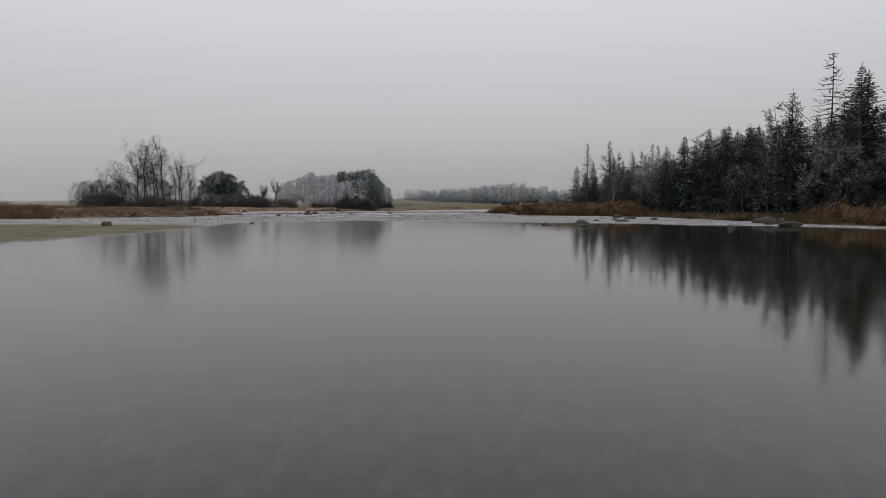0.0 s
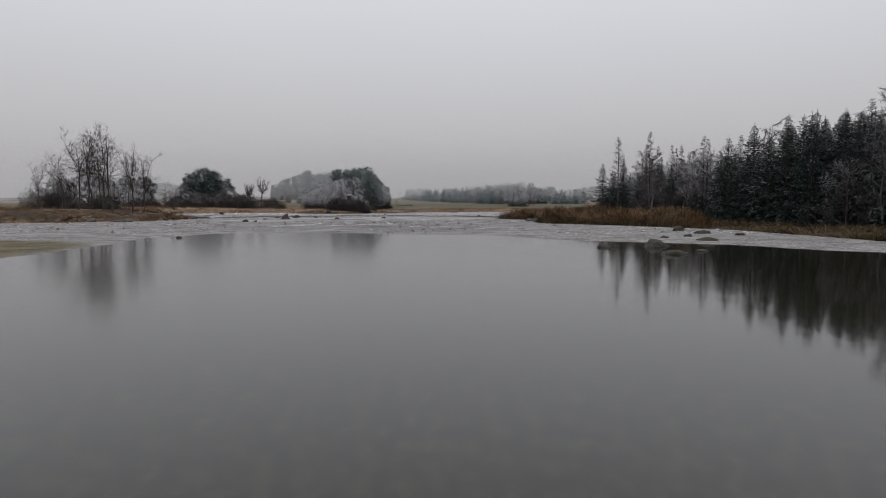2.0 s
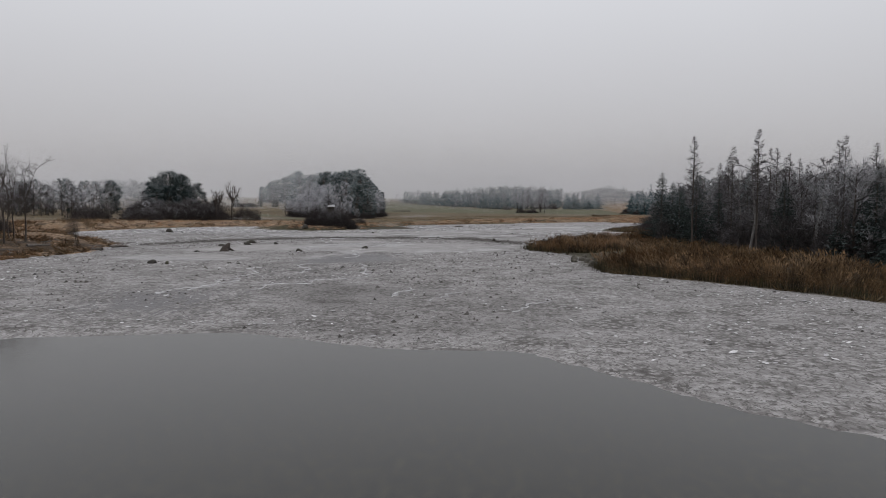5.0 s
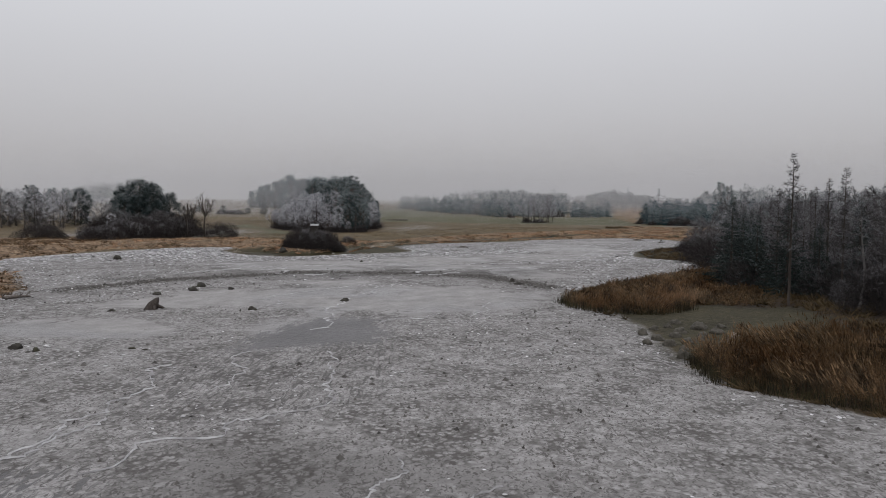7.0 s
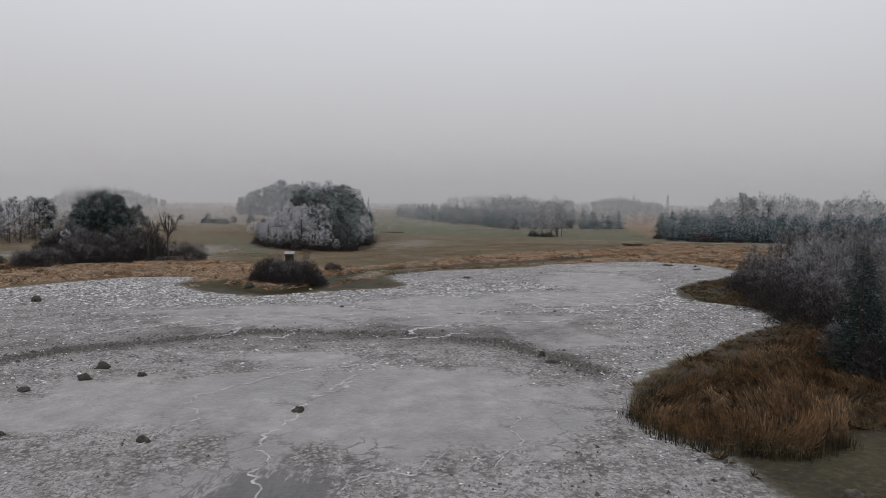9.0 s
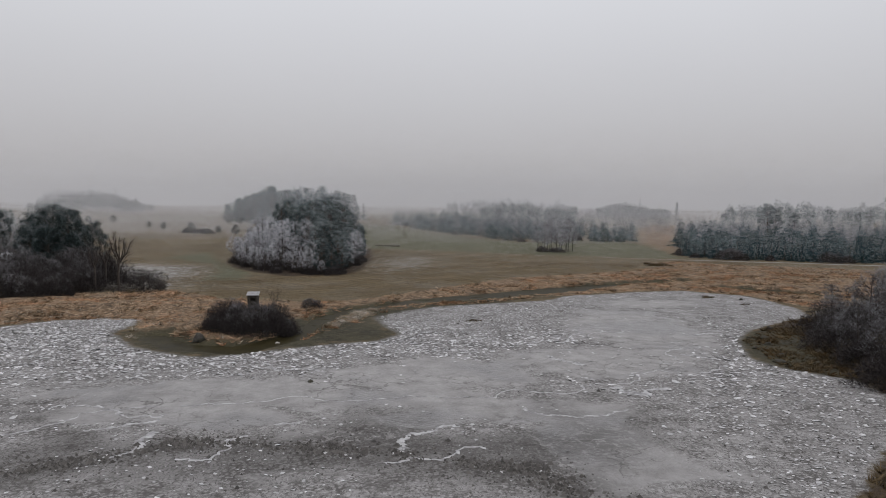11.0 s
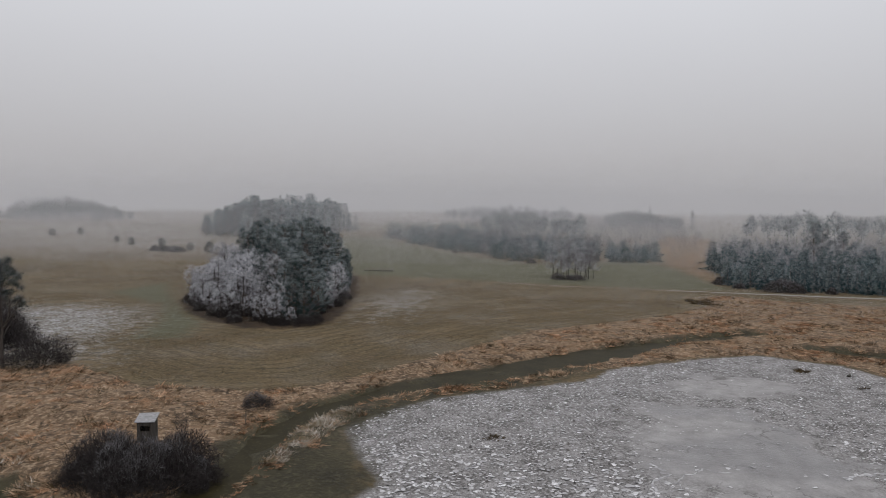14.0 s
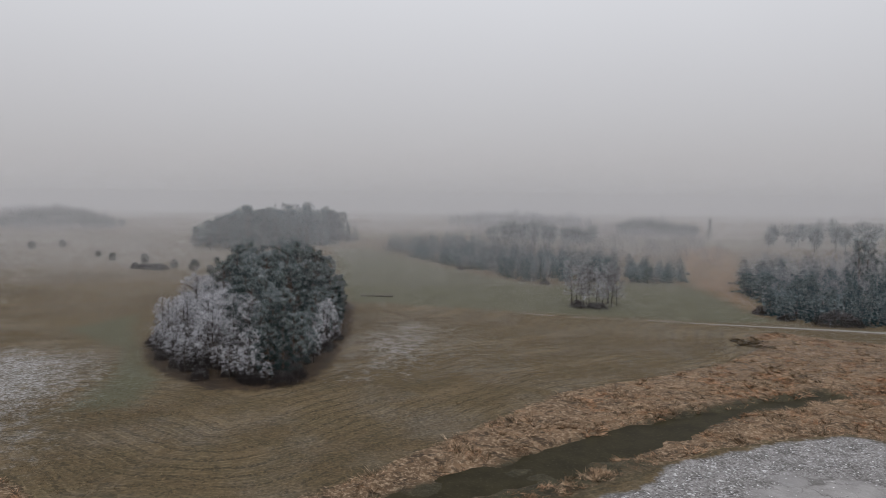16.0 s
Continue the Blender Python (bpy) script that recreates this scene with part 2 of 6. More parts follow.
def ground_material():
    n = Nodes("ground", 0.9, 0.25)
    p = n.position()
    mud_a, olive_a, straw_a, forest_a = n.attribute("zone_a")
    green_a, frost_haze_a, road_a, spit_a = n.attribute("zone_b")
    ragged = n.math("SUBTRACT", n.noise(0.55, 5.0, 0.65), 0.5)
    fine = n.math("SUBTRACT", n.noise(3.5, 4.0, 0.6), 0.5)
    edge = n.math("ADD", n.math("MULTIPLY", ragged, 1.0), n.math("MULTIPLY", fine, 0.35))

    def zone(m, width=0.10, rough=1.0):
        return n.remap(n.math("ADD", m, n.math("MULTIPLY", edge, rough)), 0.5 - width, 0.5 + width, 0, 1, True)

    # the mown field, with arcs left by the mower round the grove
    big, mid = n.noise(0.035, 4.0, 0.6), n.noise(0.22, 5.0, 0.65)
    grit = n.noise(2.2, 5.0, 0.7)
    c = n.mix(n.remap(big, 0.35, 0.65), (0.066, 0.046, 0.022), (0.108, 0.079, 0.040))
    c = n.mix(n.remap(mid, 0.42, 0.7, 0, 0.55), c, (0.058, 0.055, 0.030))
    away = n.t.nodes.new("ShaderNodeAttribute")
    away.attribute_name = "field_edge"
    run = n.math("ADD", away.outputs["Fac"], n.math("MULTIPLY", n.math("SUBTRACT", n.noise(0.12, 3.0), 0.5), 2.6))
    broad = n.math("SINE", n.math("MULTIPLY", run, 2 * math.pi / 10.5))
    c = n.mix(n.math("MULTIPLY", n.remap(broad, 0.0, 1.0, 0.0, 0.6), n.remap(n.noise(0.045, 4.0, 0.6), 0.42, 0.62)), c, (0.165, 0.120, 0.068))
    swath = n.math("SINE", n.math("MULTIPLY", run, 2 * math.pi / 2.4))
    trace = n.math("SINE", n.math("MULTIPLY", run, 2 * math.pi / 0.8))
    strong = n.math("MULTIPLY", n.remap(away.outputs["Fac"], 26.0, 60.0, 1.0, 0.35), n.remap(n.noise(0.07, 4.0), 0.38, 0.6, 0.25, 1.0))
    c = n.mix(n.math("MULTIPLY", strong, n.remap(swath, -0.1, 0.9, 0.0, 0.8)), c, (0.040, 0.031, 0.015))
    c = n.mix(n.math("MULTIPLY", n.math("MULTIPLY", strong, n.remap(trace, 0.35, 0.95, 0.0, 0.7)), n.remap(n.noise(0.9, 4.0, 0.7), 0.42, 0.6)), c, (0.215, 0.165, 0.095))
    c = n.mix(n.remap(n.noise(1.1, 6.0, 0.75, None, 0.8), 0.50, 0.60, 0.0, 0.75), c, (0.036, 0.028, 0.014))
    c = n.mix(n.remap(grit, 0.48, 0.62, 0.0, 0.62), c, (0.165, 0.120, 0.062))
    # a little rime lies on all the grass
    rime = n.math("MULTIPLY", n.remap(n.noise(0.06, 5.0, 0.7), 0.46, 0.66), n.remap(grit, 0.3, 0.6))
    c = n.mix(n.math("MULTIPLY", rime, 0.11), c, (0.46, 0.46, 0.47))
    g = n.mix(n.remap(mid, 0.3, 0.7), (0.056, 0.055, 0.027), (0.090, 0.088, 0.050))
    c = n.mix(zone(green_a, 0.2, 0.6), c, n.mix(n.remap(grit, 0.4, 0.7, 0, 0.4), g, (0.17, 0.165, 0.135)))
    # near frost patches, and distant haze painted in the same pale tone
    f = n.mix(n.remap(grit, 0.35, 0.6), (0.085, 0.078, 0.052), (0.42, 0.42, 0.43))
    c = n.mix(zone(frost_haze_a, 0.3, 0.9), c, f)
    s = n.mix(n.remap(mid, 0.35, 0.65), (0.09, 0.058, 0.033), (0.19, 0.125, 0.075))
    s = n.mix(n.remap(grit, 0.5, 0.62, 0, 0.9), s, (0.36, 0.27, 0.185))
    s = n.mix(n.remap(n.noise(0.8, 5.0, 0.7, None, 0.8), 0.52, 0.6, 0, 0.85), s, (0.035, 0.024, 0.014))
    c = n.mix(zone(straw_a), c, s)
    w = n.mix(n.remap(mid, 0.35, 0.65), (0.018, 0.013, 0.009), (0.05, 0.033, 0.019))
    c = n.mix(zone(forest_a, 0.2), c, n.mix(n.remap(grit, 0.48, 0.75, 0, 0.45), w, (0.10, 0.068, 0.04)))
    # lake bed: frozen mud with frost, dark wet patches, smooth slicks and shrinkage marks
    slick_a, band_a, pool_a, creep_a = n.attribute("zone_c")
    blot, clot = n.noise(0.16, 6.0, 0.62, None, 0.6), n.noise(1.6, 6.0, 0.7, None, 1.2)
    worm = n.noise(4.6, 3.0, 0.6, n.scaled(p, (1.0, 0.6, 1.0)), 1.5)
    m = n.mix(n.remap(clot, 0.36, 0.60), (0.166, 0.161, 0.158), (0.350, 0.343, 0.341))
    m = n.mix(n.remap(worm, 0.53, 0.61, 0, 0.8), m, (0.075, 0.070, 0.067))
    m = n.mix(n.remap(n.noise(7.0, 4.0, 0.6), 0.56, 0.68, 0, 0.75), m, (0.10, 0.092, 0.088))
    crumb = n.voronoi(2.4, "F1")
    m = n.mix(n.math("MULTIPLY", n.remap(crumb, 0.05, 0.20, 1, 0), n.remap(clot, 0.45, 0.6)), m, (0.44, 0.44, 0.45))
    pit = n.math("MULTIPLY", n.remap(n.voronoi(3.4, "F1"), 0.36, 0.62), n.remap(n.noise(0.3, 4.0, 0.65), 0.44, 0.60))
    m = n.mix(n.math("MULTIPLY", pit, 0.8), m, (0.075, 0.070, 0.066))
    smoothed = n.remap(n.math("ADD", slick_a, n.math("MULTIPLY", n.math("SUBTRACT", blot, 0.5), 2.0)), 0.18, 0.48, 0, 1, True)
    pale = n.mix(n.remap(n.noise(0.45, 4.0, 0.6), 0.35, 0.65), (0.246, 0.240, 0.237), (0.352, 0.345, 0.342))
    m = n.mix(n.math("MULTIPLY", smoothed, 0.78), m, pale)
    wet = n.math("MULTIPLY", smoothed, n.remap(n.noise(0.09, 4.0), 0.5, 0.6))
    m = n.mix(n.math("MULTIPLY", wet, 0.45), m, (0.135, 0.132, 0.136))
    vein = n.t.nodes.new("ShaderNodeTexVoronoi")
    vein.feature = "DISTANCE_TO_EDGE"
    vein.inputs["Scale"].default_value = 0.34
    warp = n.node("ShaderNodeTexNoise", Scale=0.5, Detail=5.0, Roughness=0.6)
    n.put(warp.inputs["Vector"], p)
    bent = n.t.nodes.new("ShaderNodeVectorMath")
    bent.operation = "MULTIPLY_ADD"
    n.put(bent.inputs[0], warp.outputs["Color"])
    bent.inputs[1].default_value = (4.5, 4.5, 0)
    n.put(bent.inputs[2], p)
    n.put(vein.inputs["Vector"], bent.outputs["Vector"])
    line = n.math("MULTIPLY", n.remap(vein.outputs["Distance"], 0.0, 0.045, 1, 0, True), n.remap(n.noise(0.1, 3.0), 0.5, 0.6))
    m = n.mix(n.math("MULTIPLY", line, 0.7), m, (0.075, 0.069, 0.066))
    m = n.mix(n.math("MULTIPLY", band_a, n.remap(clot, 0.40, 0.50)), m, (0.045, 0.041, 0.038))
    # a dark wet pool in the mud, and the branching rills that drain into it
    turn = n.t.nodes.new("ShaderNodeMapping")
    turn.inputs["Rotation"].default_value, turn.inputs["Scale"].default_value = (0, 0, radians(24)), (1.9, 0.42, 1.0)
    n.put(turn.inputs["Vector"], p)
    rill = n.noise(1.5, 5.0, 0.62, turn.outputs["Vector"], 1.1)
    m = n.mix(n.math("MULTIPLY", n.remap(creep_a, 0.25, 0.7), n.remap(rill, 0.50, 0.60, 0.0, 0.75)), m, (0.085, 0.081, 0.080))
    pool = n.remap(n.math("ADD", pool_a, n.math("MULTIPLY", n.math("SUBTRACT", rill, 0.5), 1.6)), 0.42, 0.62, 0, 1, True)
    m = n.mix(n.math("MULTIPLY", pool, 0.9), m, n.mix(blot, (0.075, 0.073, 0.075), (0.125, 0.122, 0.126)))
    wet = n.math("MAXIMUM", wet, n.math("MULTIPLY", pool, 0.7))
    mud = zone(mud_a, 0.12, 0.8)
    c = n.mix(mud, c, m)
    o = n.mix(n.remap(mid, 0.35, 0.65), (0.022, 0.020, 0.011), (0.050, 0.044, 0.024))
    c = n.mix(zone(olive_a, 0.22, 0.9), c, n.mix(n.remap(grit, 0.5, 0.7, 0, 0.5), o, (0.115, 0.10, 0.065)))
    t = n.mix(n.remap(n.noise(0.3, 6.0, 0.7), 0.36, 0.62), (0.060, 0.048, 0.019), (0.130, 0.112, 0.072))
    t = n.mix(n.remap(grit, 0.56, 0.70, 0, 0.5), t, (0.25, 0.24, 0.22))
    c = n.mix(zone(spit_a, 0.2, 0.7), c, t)
    r = n.mix(n.remap(grit, 0.3, 0.7), (0.19, 0.185, 0.175), (0.29, 0.285, 0.275))
    c = n.mix(zone(road_a, 0.15, 0.5), c, r)
    relief = n.math("ADD", n.math("MULTIPLY", clot, 0.7), n.math("ADD", n.math("MULTIPLY", grit, 0.7), n.math("MULTIPLY", crumb, -0.5)))
    n.bump(relief, 0.85, 0.14)
    rough = n.math("SUBTRACT", 0.9, n.math("MULTIPLY", n.math("MULTIPLY", mud, wet), 0.55))
    return n.done(c, rough)


M_GROUND = ground_material()

# ---- helpers for shapes ----
rng = np.random.default_rng(7)


def fbm(x, y, scale, seed=0, octaves=4):
    """Smooth value noise between -1 and 1 on arrays."""
    out, amp, total = np.zeros_like(x, dtype=float), 1.0, 0.0
    for k in range(octaves):
        table = np.random.default_rng(seed + k).uniform(-1, 1, (256, 256))
        u, v = x / scale * 2**k + 17.3 * k, y / scale * 2**k + 9.1 * k
        i, j = np.floor(u).astype(int), np.floor(v).astype(int)
        a, b = u - i, v - j
        a, b = a * a * (3 - 2 * a), b * b * (3 - 2 * b)
        i0, i1, j0, j1 = i % 256, (i + 1) % 256, j % 256, (j + 1) % 256
        out += amp * ((table[i0, j0] * (1 - a) + table[i1, j0] * a) * (1 - b) + (table[i0, j1] * (1 - a) + table[i1, j1] * a) * b)
        total += amp
        amp *= 0.5
    return out / total


def line_distance(x, y, pts, closed=False):
    pts = np.array(pts, float)
    ends = np.roll(pts, -1, 0) if closed else pts[1:]
    best = np.full(np.shape(x), 1e9)
    for (ax, ay), (bx, by) in zip(pts, ends):
        dx, dy = bx - ax, by - ay
        t = np.clip(((x - ax) * dx + (y - ay) * dy) / (dx * dx + dy * dy + 1e-9), 0, 1)
        best = np.minimum(best, np.hypot(x - ax - t * dx, y - ay - t * dy))
    return best


def inside(x, y, pts):
    pts = np.array(pts, float)
    hit = np.zeros(np.shape(x), bool)
    for (ax, ay), (bx, by) in zip(pts, np.roll(pts, -1, 0)):
        if ay != by:
            hit ^= ((ay > y) != (by > y)) & (x < (bx - ax) * (y - ay) / (by - ay) + ax)
    return hit


def signed(x, y, pts):
    """Distance to a polygon's edge, negative inside."""
    d = line_distance(x, y, pts, True)
    return np.where(inside(x, y, pts), -d, d)


def smooth(v):
    v = np.clip(v, 0, 1)
    return v * v * (3 - 2 * v)


def mesh_from(name, verts, faces, material, shade=False):
    me = bpy.data.meshes.new(name)
    me.from_pydata(verts if isinstance(verts, list) else verts.tolist(), [], faces)
    me.materials.append(material)
    if shade:
        me.polygons.foreach_set("use_smooth", [True] * len(me.polygons))
    me.update()
    return me


def part(name, me, parent, label=""):
    ob = new(name, me)
    ob.parent = parent
    return tagged(ob, label) if label else ob


class Soup:
    """Collects small faces into one mesh; rime sets how much frost each face gathers, and in billows also imitates
    lower shade.
    """

    def __init__(self):
        self.v, self.f, self.r = [], [], []

    def blade(self, p, q, width, rime=0.2):
        """A slim leaf or twig from p to q."""
        p, q = np.asarray(p, float), np.asarray(q, float)
        d = q - p
        side = np.cross(d, rng.normal(size=3))
        side *= 0.5 * width / (np.linalg.norm(side) + 1e-9)
        k = len(self.v)
        self.v += [tuple(p - side), tuple(p + side), tuple(q)]
        self.f.append((k, k + 1, k + 2))
        self.r.append(rime)

    def blades(self, p, q, width, rime=0.5):
        """Many at once: arrays of starts, ends, widths and rime."""
        d = q - p
        side = np.cross(d, rng.normal(size=p.shape))
        side *= (0.5 * np.broadcast_to(width, len(p)) / (np.linalg.norm(side, axis=1) + 1e-9))[:, None]
        k, n = len(self.v), len(p)
        self.v += np.stack([p - side, p + side, q], 1).reshape(-1, 3).tolist()
        self.f += (k + np.arange(3 * n).reshape(-1, 3)).tolist()
        self.r += np.broadcast_to(rime, n).tolist()

    def tube(self, pts, radii, sides=5):
        pts = np.asarray(pts, float)
        k = len(self.v)
        for i, (p, r) in enumerate(zip(pts, radii)):
            d = pts[min(i + 1, len(pts) - 1)] - pts[max(i - 1, 0)]
            d /= np.linalg.norm(d) + 1e-9
            a = np.cross(d, (0.31, 0.95, 0.05) if abs(d[2]) > 0.7 else (0, 0, 1))
            a /= np.linalg.norm(a) + 1e-9
            b = np.cross(d, a)
            for s in range(sides):
                w = 2 * math.pi * s / sides
                self.v.append(tuple(p + r * (math.cos(w) * a + math.sin(w) * b)))
        for i in range(len(pts) - 1):
            for s in range(sides):
                s2 = (s + 1) % sides
                self.f.append((k + i * sides + s, k + i * sides + s2, k + (i + 1) * sides + s2, k + (i + 1) * sides + s))
                self.r.append(0.0)

    def mesh(self, name, material, shade=False):
        me = mesh_from(name, self.v, [tuple(f) for f in self.f], material, shade)
        me.attributes.new("rime", "FLOAT", "FACE").data.foreach_set("value", np.array(self.r, np.float32))
        return me


# ---- plan of the lake and its shores (metres) ----
SHORE_EAST = [(90, -160), (52, 0), (38, 40), (33, 50), (31, 58), (30, 68), (29, 80), (28, 90), (25.5, 95), (22.5, 100), (19.8, 104.5), (16.5, 108.5),
        (13, 112), (12.3, 116), (12.6, 120), (13.5, 130), (13, 136.5), (10.4, 139), (9.3, 142), (11, 149), (15.5, 156), (21, 161.5),
        (28.8, 170.5), (35.4, 176), (37.3, 188), (32.6, 193.5), (31.4, 198), (34.6, 208), (38.9, 215), (47.7, 223), (53.4, 227), (56, 236)]
SHORE_NORTH = [(55.3, 245), (54, 251.5), (49, 255), (44.5, 258.5), (35.5, 256), (26.6, 252), (20, 249), (15.7, 243), (5, 238.3), (-3, 235),
        (-9, 230), (-13, 223.5), (-10.7, 215.5), (-8.4, 210), (-10.8, 205.6), (-15, 204), (-22, 200), (-28.6, 196), (-32, 197.4)]
SHORE_WEST = [(-38, 201), (-44.5, 209.6), (-44, 214), (-45, 219), (-50.5, 220.7), (-57, 217.5), (-64, 208), (-70, 199), (-74, 189), (-66, 172),
        (-59, 168), (-47, 150), (-43, 136), (-46, 125), (-52, 118), (-62, 112), (-110, 108), (-130, 40), (-120, -160)]
LAKE = SHORE_EAST + SHORE_NORTH + SHORE_WEST
OPEN_WATER = [(90, -160), (52, 0), (38, 40), (32, 50), (28.5, 57), (22, 62), (18.2, 68), (14, 70.2), (10.2, 72.7), (7.5, 75.5), (2, 83), (-3.7, 83.5),
              (-10.7, 87), (-21, 85.5), (-24.5, 76), (-23, 68), (-22.6, 50), (-24, 40), (-27, 30), (-36, 10), (-70, -30), (-110, -160)]
SPIT = [(-36, 10), (-27, 30), (-24, 40), (-22.6, 50), (-22.6, 65), (-27, 70), (-45, 75), (-130, 82), (-130, 10)]
STRAW_NORTH = [(-75, 237), (-60, 244), (-52, 247), (-40, 237), (-28, 235), (-18, 237.5), (-9, 247.5), (0, 259), (14, 275.5), (29.5, 284), (46, 295),
               (55, 305), (59, 318), (66, 322), (78, 312), (110, 300), (160, 290), (160, 255), (90, 245), (60, 233), (56.5, 243), (55, 252),
               (45, 259), (35, 257), (26, 253), (19, 249), (5, 239), (-4, 235.5), (-10, 230), (-14, 223), (-15, 214), (-20, 205), (-30, 201),
               (-39, 206), (-43, 214), (-46, 220), (-57, 218), (-66, 209)]
STRAW_WEST = [(-66, 209), (-74, 189), (-66, 172), (-58, 168), (-46, 150), (-42.5, 136), (-45, 125), (-52, 118), (-62, 112), (-150, 112), (-150, 240),
              (-75, 237)]
STRAW_EAST = [(38, 40), (31, 58), (29, 80), (28, 90), (20, 104.5), (13, 112), (12.5, 120), (13.5, 130), (9.3, 142), (11, 149), (21, 161.5), (28.8, 170.5),
              (35.4, 176), (37.3, 188), (32.6, 193.5), (34.6, 208), (47.7, 223), (60, 228), (60, 100), (60, 40)]
FOREST = [(62, 10), (46, 60), (38, 80), (35, 92), (31, 105), (28, 118), (27, 130), (29, 142), (33, 152), (36, 164), (41, 178), (44, 194), (47, 208), (54, 219),
          (64, 226), (150, 240), (200, 150), (200, 10)]
STRAW_RISE = [(160, 560), (122, 548), (92, 470), (74, 397), (71, 352), (70, 338), (76, 338), (88, 381), (110, 430)]
GROVE = [(-60, 306), (-53, 291), (-46, 282), (-38, 275.5), (-29, 275), (-23.5, 281), (-22.5, 295), (-23, 320), (-27, 356), (-44, 364), (-64, 352), (-64, 325)]
GREEN_WEST = [(-83, 320), (-76, 342), (-66, 318), (-55, 296), (-46, 281), (-44, 266), (-53, 264), (-56, 282), (-62, 300)]
GREEN = [(-30, 357), (-17, 355), (26, 342), (60, 332), (74, 333), (75, 398), (58, 404), (28, 395), (13, 415), (-4, 448), (-38, 520), (-60, 520), (-42, 420)]
FROSTY = [(-110, 296), (-79, 303), (-62, 298), (-54, 281), (-54, 265), (-49, 247), (-56, 245), (-110, 250)]
FROSTY_EAST = [(-23, 312), (-15, 340), (-1, 328), (-2.6, 301), (-11, 284), (-20, 283)]
# far fields where haze is painted into the ground colour
HAZE_HILL = [(-420, 380), (-120, 390), (-60, 400), (-60, 520), (-130, 620), (-420, 700)]
HAZE_RISE = [(20, 500), (70, 420), (76, 400), (150, 470), (300, 520), (300, 720), (20, 720)]
OLIVE = [(-44, 209.6), (-38, 201), (-32, 197), (-28.6, 195.8), (-22, 199.5), (-15, 204), (-10.8, 205.6), (-8.4, 210), (-10.7, 215.5), (-13, 222), (-4, 234),
         (6, 239), (19, 249), (17, 254), (5, 246), (-6, 237), (-15, 228), (-21, 216), (-24, 204), (-31, 203), (-39, 209)]
WEST_EDGE = [(-42, 150), (-40, 136), (-43, 124), (-52, 115), (-64, 109), (-110, 106), (-110, 124), (-66, 124), (-58, 132), (-52, 152)]
OLIVE_EAST = [(12.4, 119), (13, 131), (12, 137), (20, 140), (29, 137), (28, 125), (20, 120.5)]
OLIVE_POINT = [(37, 189), (32.5, 193), (31, 198), (34, 208), (39, 215), (44, 213), (41, 200)]
OLIVE_SHORE = [(33, 52), (30, 70), (29, 90), (24, 99), (20, 104), (26, 100), (34, 88), (36, 60)]
DITCH = [(-38, 207), (-33, 201.5), (-26, 200), (-21.5, 207), (-20.5, 218.5), (-16.8, 229), (-10.5, 236), (-3.5, 242), (2.4, 245.5), (10.5, 252), (19, 258.2),
         (30.4, 265.4), (41, 270.8), (52, 275)]
DITCH_EAST = [(56, 262), (64, 256), (74, 248), (90, 240)]
ROAD = [(-60, 366), (-28, 357), (-17, 354), (-1, 350.5), (26, 340.5), (60, 331), (90, 322.5), (120, 315), (200, 296), (400, 240)]
PEAT_BAND = [(-42, 150), (-35.5, 160), (-28, 164.7), (-20.8, 169.5), (-8.4, 168.6), (2.6, 165.4), (6.8, 158.6), (10.7, 153)]
POOL = [(-15.4, 120.6), (-15.4, 124.4), (-13.6, 130.9), (-11.5, 133.6), (-7.5, 133.1), (-5.8, 124.6), (-7.3, 123.9), (-10.8, 122.3)]
RILLS = [(-19.5, 112), (-17.3, 118), (-15.6, 122), (-10.6, 123), (-7.0, 125), (-4.8, 126), (-4.2, 114), (-6, 108), (-14, 106)]
WET_WEST = [(-25, 102), (-16, 102.5), (-13, 100.5), (-13.5, 95), (-14, 90), (-22, 90)]
PEBBLY = [(-12, 104), (-8.3, 105), (1.6, 100.5), (7, 92), (4, 86), (-10, 86), (-11, 96)]
PLATES = [(-42, 176), (-30, 180), (-18, 178), (-6, 176), (2, 178), (12, 180), (12, 168), (0, 164), (-30, 164), (-42, 160)]
# smooth patches of the lake bed: x, y and half sizes
SLICKS = [(-12, 129, 6, 5), (-30, 129, 9, 5), (24, 216, 11, 20), (14, 196, 14, 9), (-4, 150, 9, 5), (-20, 176, 10, 4), (4, 178, 9, 4), (33, 240, 9, 7), (-14, 158, 6, 3), (-28, 141, 7, 3), (-5, 175, 5, 2.2), (-30, 175.5, 5, 2.5), (8, 178, 6, 3), (-11, 171, 4, 2), (-6, 144, 17, 10), (-20, 146, 12, 7), (-18, 182, 22, 6), (8, 168, 6, 9), (-3, 190, 12, 7)]


RIDGE = [(-17.8, 214.5), (-16.4, 220.5), (-14.9, 224.8), (-12.8, 228.2)]


